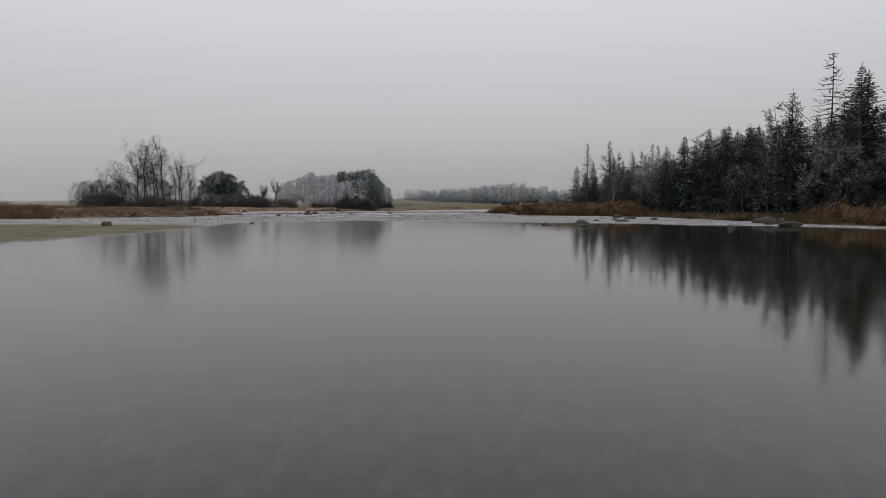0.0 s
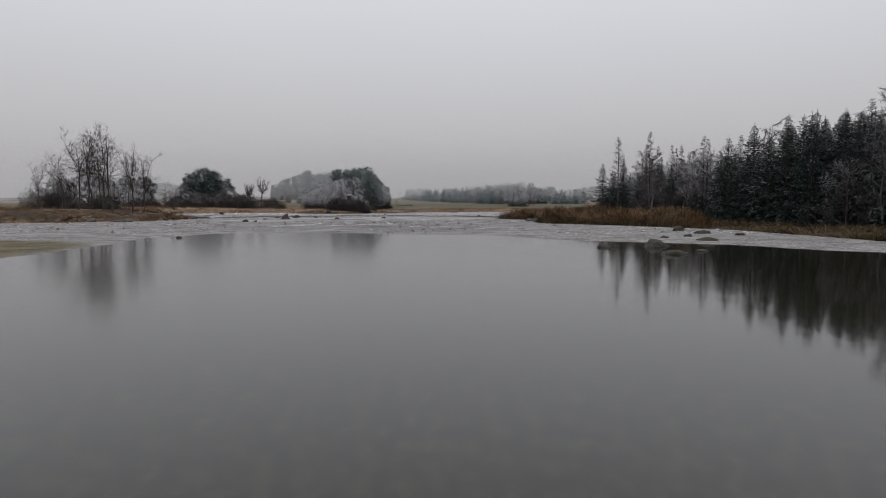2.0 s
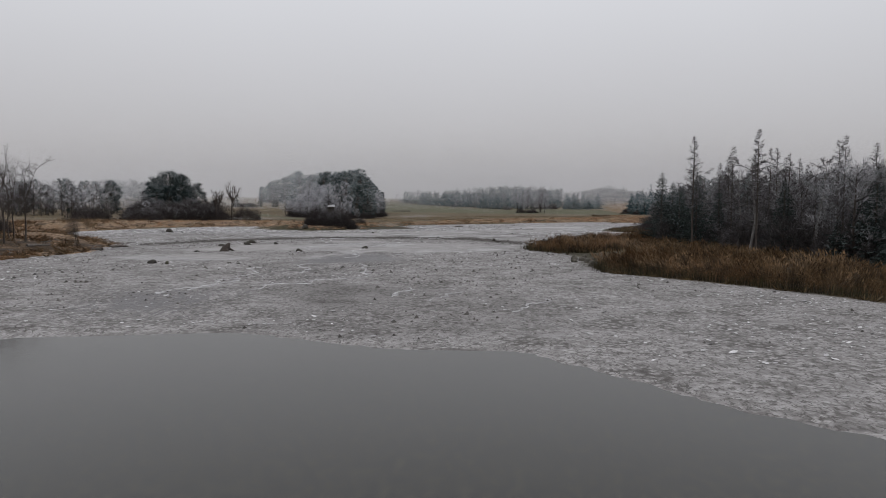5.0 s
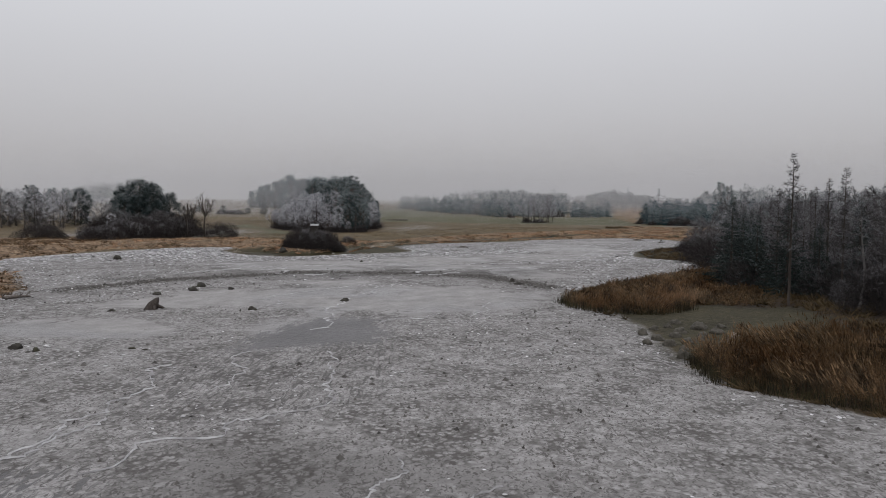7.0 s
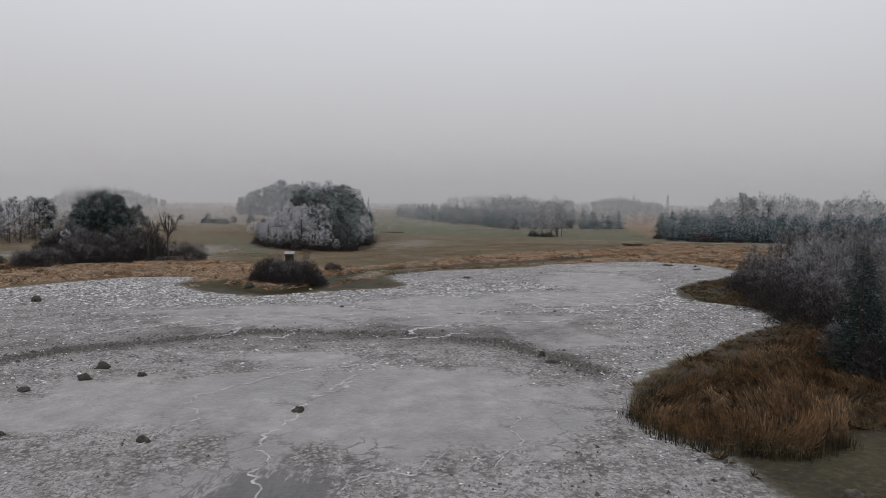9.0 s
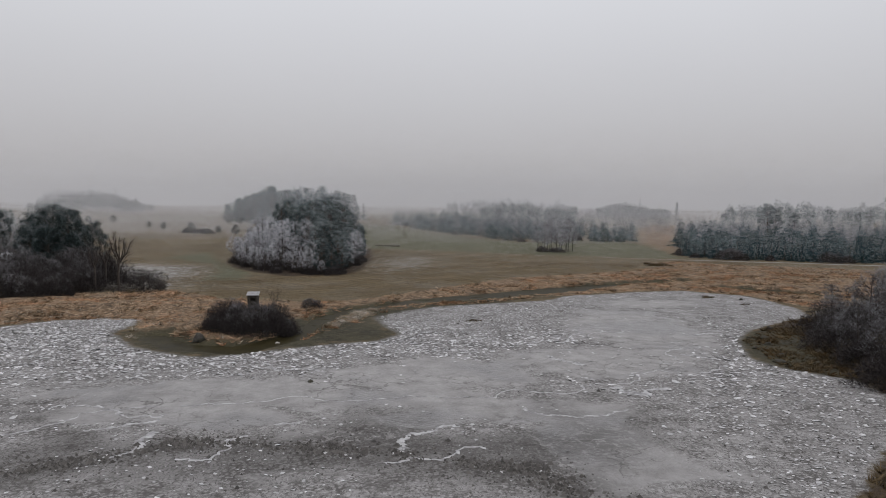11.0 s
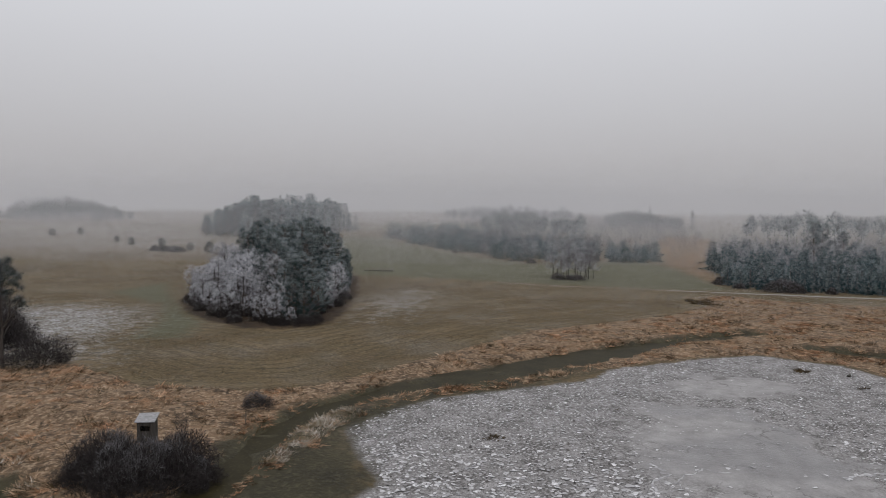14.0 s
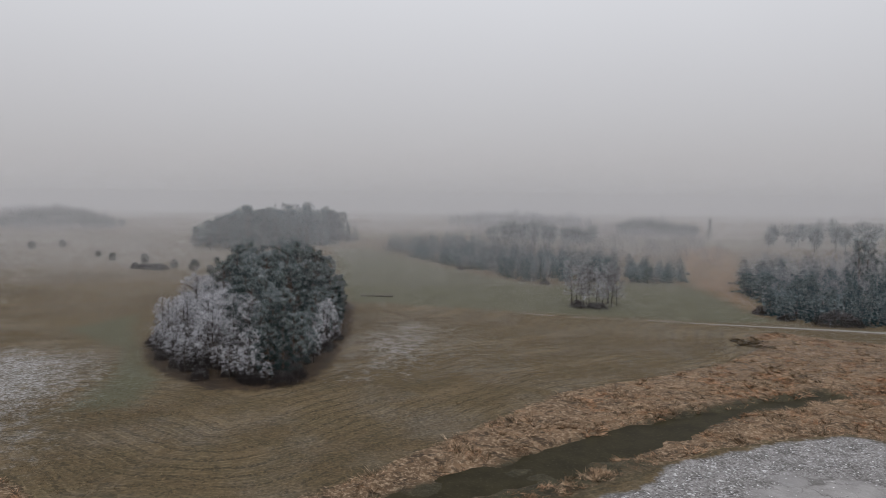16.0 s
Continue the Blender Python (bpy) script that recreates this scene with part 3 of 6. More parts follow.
def land_height(x, y):
    """Height of the ground without its fine relief."""
    x, y = np.asarray(x, float), np.asarray(y, float)
    north = np.interp(y, [-300, 228, 250, 300, 340, 370, 430, 500, 670, 900, 3000], [0.3, 0.25, 0.4, 0.6, 0.9, 1.7, 3.0, 5.0, 8.0, 11.0, 14.0])
    cut = 1 / (1 + np.exp((y - 232) / 9))
    west = cut / (1 + np.exp((x + 32) / 6))
    east = cut / (1 + np.exp((12 - x) / 6))
    d = signed(x, y, LAKE)
    rise = north * (1 - west - east) + west * 1.5 + east * (0.2 + 0.9 * smooth((d - 10) / 20))
    z = 0.10 + rise * smooth(d / 9.0)
    z = np.where(d < 0, 0.09, z)
    w = signed(x, y, OPEN_WATER)
    z = np.where(w < 1.0, np.minimum(z, 0.09 - 0.7 * smooth((1.0 - w) / 6.0)), z)
    wide = np.interp(y, [200, 224, 231, 238, 244, 251, 258, 266, 275], [2.2, 2.2, 1.5, 1.9, 4.4, 5.4, 4.6, 2.8, 2.2])
    near = smooth(1.35 + 0.45 * fbm(x, y, 5.0, 201, 3) * (y > 222) - np.minimum(line_distance(x, y, DITCH) / wide, line_distance(x, y, DITCH_EAST) / 2.6))
    z = z * (1 - near) - 0.25 * near
    return np.maximum(z, 0.5 * smooth(1 - line_distance(x, y, RIDGE) / 2.0) - 0.12 - 0.4 * (line_distance(x, y, RIDGE) > 2.0))


def height(x, y):
    return float(land_height(np.array([x]), np.array([y]))[0])


def ground():
    xs = np.concatenate([-np.geomspace(131, 3500, 34)[::-1], np.arange(-130, 130.1, 1.45), np.geomspace(131, 3500, 34)])
    ys = np.concatenate([28 - np.geomspace(2, 2600, 26)[::-1], np.arange(28, 340, 1.2), 340 + np.concatenate([[0], np.geomspace(2, 3600, 46)])])
    X, Y = np.meshgrid(xs, ys)
    Z = land_height(X, Y)
    d = signed(X, Y, LAKE)
    rank = smooth(0.5 - np.minimum(signed(X, Y, STRAW_NORTH), signed(X, Y, STRAW_WEST)) / 4)
    tuft = (0.10 + 0.55 * rank) * np.maximum(fbm(X, Y, 2.8, 11), 0) + 0.10 * fbm(X, Y, 14, 5)
    Z = Z + np.where(d > 0, tuft * smooth(d / 5), 0.025 * fbm(X, Y, 3.0, 3))
    far = smooth((Y - 480) / 400)
    Z += far * 3.0 * fbm(X, Y, 260, 21)

    def mask(*polygons, ramp=5.0):
        return np.max([np.clip(0.5 - signed(X, Y, p) / ramp, 0, 1) for p in polygons], axis=0)

    ditch = np.clip(0.5 - (np.minimum(line_distance(X, Y, DITCH), line_distance(X, Y, DITCH_EAST)) - 3.0) / 4, 0, 1)
    lake = np.clip(0.5 - d / 3.0, 0, 1)
    road = np.clip(0.5 - (line_distance(X, Y, ROAD) - np.interp(X, [-10, 50, 80], [0.15, 0.6, 1.0])) / 1.6, 0, 1)
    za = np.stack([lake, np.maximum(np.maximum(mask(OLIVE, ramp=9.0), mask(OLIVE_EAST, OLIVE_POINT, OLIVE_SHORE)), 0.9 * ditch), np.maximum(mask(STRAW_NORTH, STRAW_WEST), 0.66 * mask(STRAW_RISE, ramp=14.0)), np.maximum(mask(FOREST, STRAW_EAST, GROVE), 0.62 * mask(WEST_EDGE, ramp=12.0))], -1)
    # the frost channel also holds the painted haze of the far hill and rise
    zb = np.stack([np.maximum(0.78 * mask(GREEN, ramp=10.0), 0.85 * mask(GREEN_WEST, ramp=11.0)), np.max([0.56 * mask(FROSTY, ramp=24.0), 0.50 * mask(FROSTY_EAST, ramp=28.0), 0.42 * mask(HAZE_HILL, HAZE_RISE, ramp=120.0)], axis=0), road, mask(SPIT, ramp=6.0)], -1)
    slick = np.max([np.clip(1.15 - np.hypot((X - a) / c, (Y - b) / e), 0, 1) for a, b, c, e in SLICKS], axis=0)
    band = np.clip(1.2 - line_distance(X + 2.5 * fbm(X, Y, 9, 131), Y + 2.5 * fbm(X, Y, 9, 141), PEAT_BAND) / 2.6, 0, 1) * smooth(0.55 + 1.4 * fbm(X, Y, 5, 151))
    blotch = smooth(0.5 + 1.8 * fbm(X, Y, 7, 171))
    band = np.max([band, mask(PEBBLY, ramp=4.0) * (0.18 + 0.30 * blotch), 0.75 * mask(PLATES, ramp=8.0) * blotch], axis=0)
    zc = np.stack([slick, band, np.maximum(mask(POOL, ramp=6.0), 0.62 * mask(WET_WEST, ramp=8.0)), mask(RILLS, POOL, WET_WEST, ramp=5.0)], -1)
    nx, ny = len(xs), len(ys)
    q = (np.arange(ny - 1)[:, None] * nx + np.arange(nx - 1)[None, :]).ravel()
    faces = np.stack([q, q + 1, q + nx + 1, q + nx], 1)
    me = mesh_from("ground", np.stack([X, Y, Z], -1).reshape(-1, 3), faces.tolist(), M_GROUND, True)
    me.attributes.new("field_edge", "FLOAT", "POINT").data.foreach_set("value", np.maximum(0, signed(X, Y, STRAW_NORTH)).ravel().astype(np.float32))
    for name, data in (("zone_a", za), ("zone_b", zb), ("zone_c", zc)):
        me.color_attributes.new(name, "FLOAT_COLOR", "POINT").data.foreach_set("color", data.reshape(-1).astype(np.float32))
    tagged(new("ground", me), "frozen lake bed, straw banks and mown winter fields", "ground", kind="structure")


ground()
water_me = mesh_from("water", [(-140, -220, 0), (140, -220, 0), (140, 130, 0), (-140, 130, 0)], [(0, 1, 2, 3)], M_WATER)
tagged(new("water", water_me), "still murky lake water with a thin film of ice", "water", kind="structure")
ditch_me = mesh_from("ditch_water", [(-70, 185, 0), (140, 185, 0), (140, 300, 0), (-70, 300, 0)], [(0, 1, 2, 3)], M_DITCH)
tagged(new("water", ditch_me), "dark olive ditch water between grassy banks", "water", kind="structure")

# ---- trees ----


def unit(v):
    return v / (np.linalg.norm(v, axis=-1, keepdims=True) + 1e-9)


def spruce(h, spread, whorl=0.42, arms=9, twigs=18, ragged=0.25, needle=1.28):
    """Trunk and crown of a conical spruce: tiers of drooping boughs hung with short twigs."""
    trunk, crown = Soup(), Soup()
    trunk.tube([(0, 0, -0.4), (0.03, 0, h * 0.3), (0, 0.04, h * 0.7), (0, 0, h)], (h * 0.016, h * 0.013, h * 0.007, 0.012), 7)
    z = h * 0.035
    while z < h * 0.97:
        share = 1 - z / h
        reach = spread * (share**0.85) * (0.92 + 0.16 * math.sin(z * 2.3)) + 0.08
        for a in rng.uniform(0, 2 * math.pi) + np.arange(arms) * 2 * math.pi / arms + rng.normal(0, 0.25, arms):
            r = reach * max(0.3, 1 + rng.normal(0, ragged))
            droop = 0.40 - 0.85 * share
            out = np.array((math.cos(a), math.sin(a), 0))
            base = np.array((0, 0, z))
            tip = base + out * r + np.array((0, 0, r * droop * 0.7))
            n = 2 + int(twigs * (r / spread) ** 1.15)
            s = np.sqrt(rng.uniform(0.04, 1.0, n))
            start = base + (tip - base) * s[:, None] - np.array((0, 0, 1)) * (0.25 * r * s * (1 - s))[:, None]
            side = rng.normal(0, 0.65, (n, 3)) * (1, 1, 0.6) + out * 0.75 + np.array((0, 0, -0.40))
            size = (0.32 + 0.85 * share**0.7) * needle
            crown.blades(start, start + unit(side) * rng.uniform(0.22, 0.55, n)[:, None] * size, rng.uniform(0.10, 0.23, n) * size, s * 0.75 + 0.15 * (1 - share))
            crown.blade(base, tip + out * 0.1 * size, 0.08 * size)
        z += whorl * rng.uniform(0.7, 1.2) * (0.45 + 0.65 * share)
    top = np.array([(0, 0, h * 0.95)] * 14) + rng.uniform(0, 1, (14, 1)) * np.array((0, 0, h * 0.05))
    crown.blades(top, top + unit(rng.normal(0, 0.5, (14, 3)) + np.array((0, 0, 0.7))) * 0.25, np.full(14, 0.06))
    return trunk, crown


def larch(h, spread, twigs=24, stout=1.0, clear=0.36, level=0.0, step=1.0):
    """A bare larch: straight mast, clear below, with thin boughs in an open cone and a haze of fine twigs."""
    trunk, crown = Soup(), Soup()
    trunk.tube([(0, 0, -0.4), (0.05, 0, h * 0.4), (-0.03, 0.04, h * 0.8), (0, 0, h)], (h * 0.0095, h * 0.007, h * 0.003, 0.008), 6)
    z = h * clear
    while z < h * 0.985:
        share = 1 - (z - h * clear) / (h * (1 - clear))
        for a in rng.uniform(0, 2 * math.pi, 4):
            r = spread * (0.06 + 0.94 * share**0.8) * rng.uniform(0.55, 1.15) * min(1, 0.35 + (z - h * clear) / (h * 0.14))
            base = np.array((0, 0, z))
            out = np.array((math.cos(a), math.sin(a), 0))
            bow = base + out * r * 0.55 + np.array((0, 0, r * (rng.uniform(-0.05, 0.22) - level)))
            tip = base + out * r + np.array((0, 0, r * (rng.uniform(0.15, 0.5) - level)))
            crown.blade(base, bow + (tip - bow) * 0.3, 0.075 * stout)
            crown.blade(bow, tip, 0.05 * stout)
            n = max(3, int(twigs * (0.4 + 0.6 * r / spread)))
            s = rng.uniform(0.3, 1, n)
            start = np.where(s[:, None] < 0.55, base + (bow - base) * (s / 0.55)[:, None], bow + (tip - bow) * ((s - 0.55) / 0.45)[:, None])
            way = unit(rng.normal(0, 0.8, (n, 3)) + out * 0.6 + np.array((0, 0, 0.15)))
            crown.blades(start, start + way * (rng.uniform(0.2, 0.6, n) * (0.5 + 0.5 * share))[:, None], 0.036, 0.3 + 0.4 * s)
        z += rng.uniform(0.16, 0.34) * step
    # dead stubs on the lower bole
    for k in range(10):
        p = np.array((0, 0, h * rng.uniform(0.14, clear)))
        crown.blade(p, p + np.array((*rng.normal(0, 0.28, 2), rng.uniform(-0.1, 0.15))), 0.03, 0.2)
    return trunk, crown


def pine(h, spread, clumps=36, needles=85, low=0.34, puff=0.36, needle=1.0):
    """A Scots pine: bare bole, crooked limbs and rounded needle clumps."""
    trunk, crown = Soup(), Soup()
    lean = rng.normal(0, 0.4, 2)
    top = np.array((lean[0], lean[1], h * 0.93))
    trunk.tube([(0, 0, -0.4), (lean[0] * 0.2, lean[1] * 0.3, h * 0.35), (lean[0] * 0.7, lean[1] * 0.6, h * 0.7), top], (h * 0.018, h * 0.014, h * 0.009, 0.03), 7)
    for i in range(clumps):
        f = (i + 0.5) / clumps
        zc = h * (low + (0.95 - low) * f) + rng.normal(0, 0.2)
        a = i * 2.4 + rng.normal(0, 0.4)
        r = spread * math.sqrt(max(0.02, 1 - ((f - 0.36) / 0.68) ** 2)) * math.sqrt(rng.uniform(0.12, 1.0))
        c = np.array((lean[0] * 0.8 + math.cos(a) * r, lean[1] * 0.8 + math.sin(a) * r, zc))
        root = np.array((lean[0] * 0.6, lean[1] * 0.6, max(h * low * 0.8, zc - 0.45 * r - 0.4)))
        trunk.tube([root, (root + c) / 2 + rng.normal(0, 0.2, 3), c], (0.09, 0.06, 0.02), 3)
        size = rng.uniform(0.75, 1.25) * spread * puff
        d = unit(rng.normal(size=(needles, 3)))
        p = c + d * rng.uniform(0.3, 1.0, needles)[:, None] * size * np.array((1.05, 1.05, 0.85)) * (0.75 + 0.35 * np.sin(5 * d[:, :1] + 7 * d[:, 1:2] + i))
        rime = np.clip(0.42 + 0.34 * (p - c)[:, 2] / (0.8 * size) + 0.3 * (f - 0.4) + 0.2 * (r / spread - 0.5) + rng.normal(0, 0.12, needles), 0, 1)
        crown.blades(p, p + unit(d + rng.normal(0, 0.5, (needles, 3)) + np.array((0, 0, 0.35))) * needle * rng.uniform(0.28, 0.6, needles)[:, None], needle * rng.uniform(0.11, 0.26, needles), rime)
    return trunk, crown


def billow(h, spread, clumps=46, twigs=62, low=0.06, twig=0.075, reach=0.34):
    """A broad-leaved tree whose twigs are swollen by frost into billowing clumps down to the ground."""
    trunk, crown = Soup(), Soup()
    trunk.tube([(0, 0, -0.4), (0.1, 0, h * 0.3), (0, 0.15, h * 0.65), (0, 0, h * 0.9)], (h * 0.015, h * 0.012, h * 0.006, 0.02), 6)
    for i in range(clumps):
        f = (i + 0.5) / clumps
        zc = h * (low + (0.9 - low) * f)
        a = i * 2.4 + rng.normal(0, 0.4)
        r = spread * math.sqrt(max(0.03, 1 - max(0.0, (f - 0.30) / 0.72) ** 2)) * math.sqrt(rng.uniform(0.25, 1.0))
        c = np.array((math.cos(a) * r, math.sin(a) * r, zc))
        root = np.array((0.05, 0.05, max(h * 0.05, zc - 0.5 * r - 0.5)))
        if i % 2:
            crown.tube([root, (root + c) / 2 + rng.normal(0, 0.15, 3), c], (0.06, 0.035, 0.012), 3)
        size = rng.uniform(0.7, 1.3) * spread * reach
        away = np.array((math.cos(a) * 0.35, math.sin(a) * 0.35, 0.55))
        bush = unit(rng.normal(size=(max(4, twigs // 8), 3)) + away)
        lead = bush[rng.integers(len(bush), size=twigs)]
        t = rng.uniform(0.1, 1.0, twigs)
        p = c + lead * (t * size * 0.85)[:, None]
        q = p + unit(lead + rng.normal(0, 0.55, (twigs, 3)) + away * 0.4) * (rng.uniform(0.22, 0.5, twigs) * size)[:, None]
        # the height term also paints the shade of the lower crown as missing frost
        rime = np.clip(0.05 + 0.45 * r / spread + 0.35 * t + 0.25 * (q - c)[:, 2] / size + 0.75 * (f - 0.5), 0, 1)
        crown.blades(p, q, twig * rng.uniform(0.6, 1.5, twigs), rime)
    return trunk, crown


def broadleaf(h, spread, limbs=14, boughs=9, twigs=15, clear=0.18, twig=0.05, weep=0.0, stems=1, level=0.25, rise=(0.25, 0.95)):
    """A leafless broad-leaved tree: forked trunk, limbs, boughs and many fine twigs."""
    trunk, crown = Soup(), Soup()
    for s in range(stems):
        foot = rng.normal(0, 0.12 * stems, 3) * (1, 1, 0) * (stems > 1)
        head = foot + np.array((*rng.normal(0, 0.10 * h if stems > 1 else 0.04 * h, 2), h * rng.uniform(0.82, 1.0)))
        spine = [foot - (0, 0, 0.4), foot + (head - foot) * 0.35 + rng.normal(0, 0.025 * h, 3) * (1, 1, 0), foot + (head - foot) * 0.7 + rng.normal(0, 0.025 * h, 3) * (1, 1, 0), head]
        thick = h * 0.0125 / math.sqrt(stems)
        trunk.tube(spine, (thick, thick * 0.8, thick * 0.45, 0.012), 7)
        spine = np.array(spine)
        for i in range(limbs):
            f = clear + (0.97 - clear) * (i + rng.uniform(0, 1)) / limbs
            p = np.array([np.interp(f, (0, 0.35, 0.7, 1), spine[:, k]) for k in range(3)])
            a = i * 2.4 + rng.normal(0, 0.5)
            r = spread * math.sqrt(max(0.06, 1 - ((f - clear - level) / (1.02 - clear - level * 0.4)) ** 2)) * rng.uniform(0.6, 1.1)
            q = p + np.array((math.cos(a) * r, math.sin(a) * r, r * rng.uniform(*rise) * (1 - f * 0.3)))
            q[2] = min(q[2], h * 1.02)
            mid = (p + q) / 2 + rng.normal(0, 0.06 * r, 3) - np.array((0, 0, 0.08 * r))
            trunk.tube([p, mid, q], (thick * 0.3, thick * 0.16, 0.006), 4)
            for b in range(boughs):
                g = rng.uniform(0.2, 1.0)
                p2 = p + (mid - p) * 2 * g if g < 0.5 else mid + (q - mid) * (2 * g - 1)
                d = unit(unit(q - p) + rng.normal(0, 0.65, 3) + np.array((0, 0, 0.25 - weep)))
                l2 = 0.45 * r * rng.uniform(0.5, 1.0) + 0.3
                q2 = p2 + d * l2
                crown.blade(p2, q2, twig * 1.3)
                t = rng.uniform(0.15, 1.0, twigs)
                p3 = p2 + (q2 - p2) * t[:, None]
                d3 = unit(d + rng.normal(0, 0.7, (twigs, 3)) + np.array((0, 0, 0.15 - weep)))
                crown.blades(p3, p3 + d3 * (l2 * rng.uniform(0.25, 0.65, twigs))[:, None], twig * rng.uniform(0.6, 1.2, twigs), 0.3 + 0.4 * t)
    return trunk, crown


def crooked(h, stems=1, leaders=3, lean=0.06):
    """A leafless alder: a leaning trunk that forks into crooked limbs, with boughs and fine hanging twigs."""
    trunk, crown = Soup(), Soup()

    def grow(p, d, length, r, level):
        steps = (6, 5, 4, 3)[level]
        pts = [p]
        for i in range(steps):
            d = unit(d + rng.normal(0, (0.07, 0.17, 0.26, 0.30)[level], 3) + np.array((0, 0, (0.10, 0.13, 0.05, 0.0)[level])))
            pts.append(pts[-1] + d * length / steps)
        (trunk if level < 2 else crown).tube(pts, np.linspace(r, r * (0.55, 0.35, 0.35, 0.4)[level], steps + 1), (7, 5, 4, 3)[level])
        pts = np.array(pts)
        if level == 3:
            n = 9
            s = rng.uniform(0.2, steps - 0.01, n)
            q = pts[s.astype(int)] + (pts[s.astype(int) + 1] - pts[s.astype(int)]) * (s % 1)[:, None]
            crown.blades(q, q + unit(d + rng.normal(0, 0.75, (n, 3))) * rng.uniform(0.25, 0.7, n)[:, None], 0.022, 0.3)
            return
        if level == 0:
            for k in range(leaders):
                grow(pts[-1] if k < 2 else pts[-2], unit(d + rng.normal(0, 0.24, 3) * (1, 1, 0.3)), h * rng.uniform(0.36, 0.52), r * 0.5, 1)
        count = (4, 7, 5)[level]
        for k in range(count):
            f = (0.5 + 0.5 * (k + rng.uniform()) / count if level == 0 else 0.18 + 0.82 * (k + rng.uniform()) / count) * (steps - 0.01)
            i = int(f)
            q = pts[i] + (pts[i + 1] - pts[i]) * (f - i)
            way = unit(unit(pts[i + 1] - pts[i]) + unit(rng.normal(0, 1, 3) * (1, 1, 0.45)) * 1.05)
            grow(q, way, h * (0.26, 0.15, 0.085)[level] * rng.uniform(0.55, 1.15), r * (0.34, 0.36, 0.45)[level], level + 1)

    for k in range(stems):
        foot = np.array((*rng.normal(0, 0.35 * (stems > 1), 2), -0.4))
        grow(foot, unit(np.array((*rng.normal(0, lean * (1 + 0.6 * (stems > 1)), 2), 1.0))), h * 0.55, h * 0.0115 / stems**0.3, 0)
    return trunk, crown


def snag(h, spread):
    """A dead tree: stout bole that forks into crooked, broken limbs."""
    trunk, crown = Soup(), Soup()
    trunk.tube([(0, 0, -0.4), (0.1, 0, h * 0.3), (-0.1, 0.1, h * 0.55)], (h * 0.024, h * 0.019, h * 0.015), 8)
    for i in range(7):
        p = np.array((-0.1, 0.1, h * rng.uniform(0.45, 0.56)))
        a = i * 2.4
        out = np.array((math.cos(a), math.sin(a), 0)) * spread * rng.uniform(0.35, 1.0)
        top = h * rng.uniform(0.78, 1.0)
        mid, tip = p + out * 0.6 + (0, 0, (top - p[2]) * 0.4), p + out * rng.uniform(0.7, 1.1)
        tip[2] = top
        trunk.tube([p, mid, tip], (h * 0.013, h * 0.009, h * 0.004), 6)
        for k in range(16):
            s = mid + (tip - mid) * rng.uniform(-0.5, 1.0)
            e = s + unit(rng.normal(0, 0.6, 3) + out * 0.3 + np.array((0, 0, 0.5))) * rng.uniform(0.6, 1.9)
            crown.tube([s, (s + e) / 2 + rng.normal(0, 0.15, 3), e], (0.055, 0.035, 0.01), 3)
    return trunk, crown


def shrub(h, spread, stems=18, twigs=5600, twig=0.036):
    """A dense domed willow shrub: many stems from one stool, hidden by a haze of fine twigs."""
    trunk, crown = Soup(), Soup()
    lumps = unit(rng.normal(size=(12, 3)) * (1, 1, 0.6) + np.array((0, 0, 0.25)))
    swell = rng.uniform(0.6, 1.15, 12)
    size = np.array((spread, spread, h * 0.8))

    def skin(d):
        return 0.52 + 0.48 * np.max(swell * np.clip(d @ lumps.T, 0, 1) ** 5, axis=1)

    for i in range(stems):
        d = unit(rng.normal(0, 1, 3) * (1, 1, 0.5) + np.array((0, 0, 0.7)))
        tip = d * size * skin(d[None])[0] * 0.85
        trunk.tube([(d[0] * 0.3, d[1] * 0.3, -0.3), tip * (0.45, 0.45, 0.6), tip], (0.04, 0.025, 0.006), 3)
    d = unit(rng.normal(size=(twigs, 3)))
    d[:, 2] = np.abs(d[:, 2]) * 1.0 - 0.06
    f = rng.uniform(0.3, 1.0, twigs) ** 0.55
    p = d * size * (skin(d) * f)[:, None]
    p[:, 2] = np.maximum(p[:, 2], 0.02)
    way = unit(d * 0.8 + rng.normal(0, 0.85, (twigs, 3)) + np.array((0, 0, 0.4)))
    long = h * rng.uniform(0.05, 0.125, twigs)
    crown.blades(p, p + way * long[:, None], twig * rng.uniform(0.6, 1.3, twigs), np.clip(0.5 * f * f * (0.5 + d[:, 2]), 0, 1))
    return trunk, crown


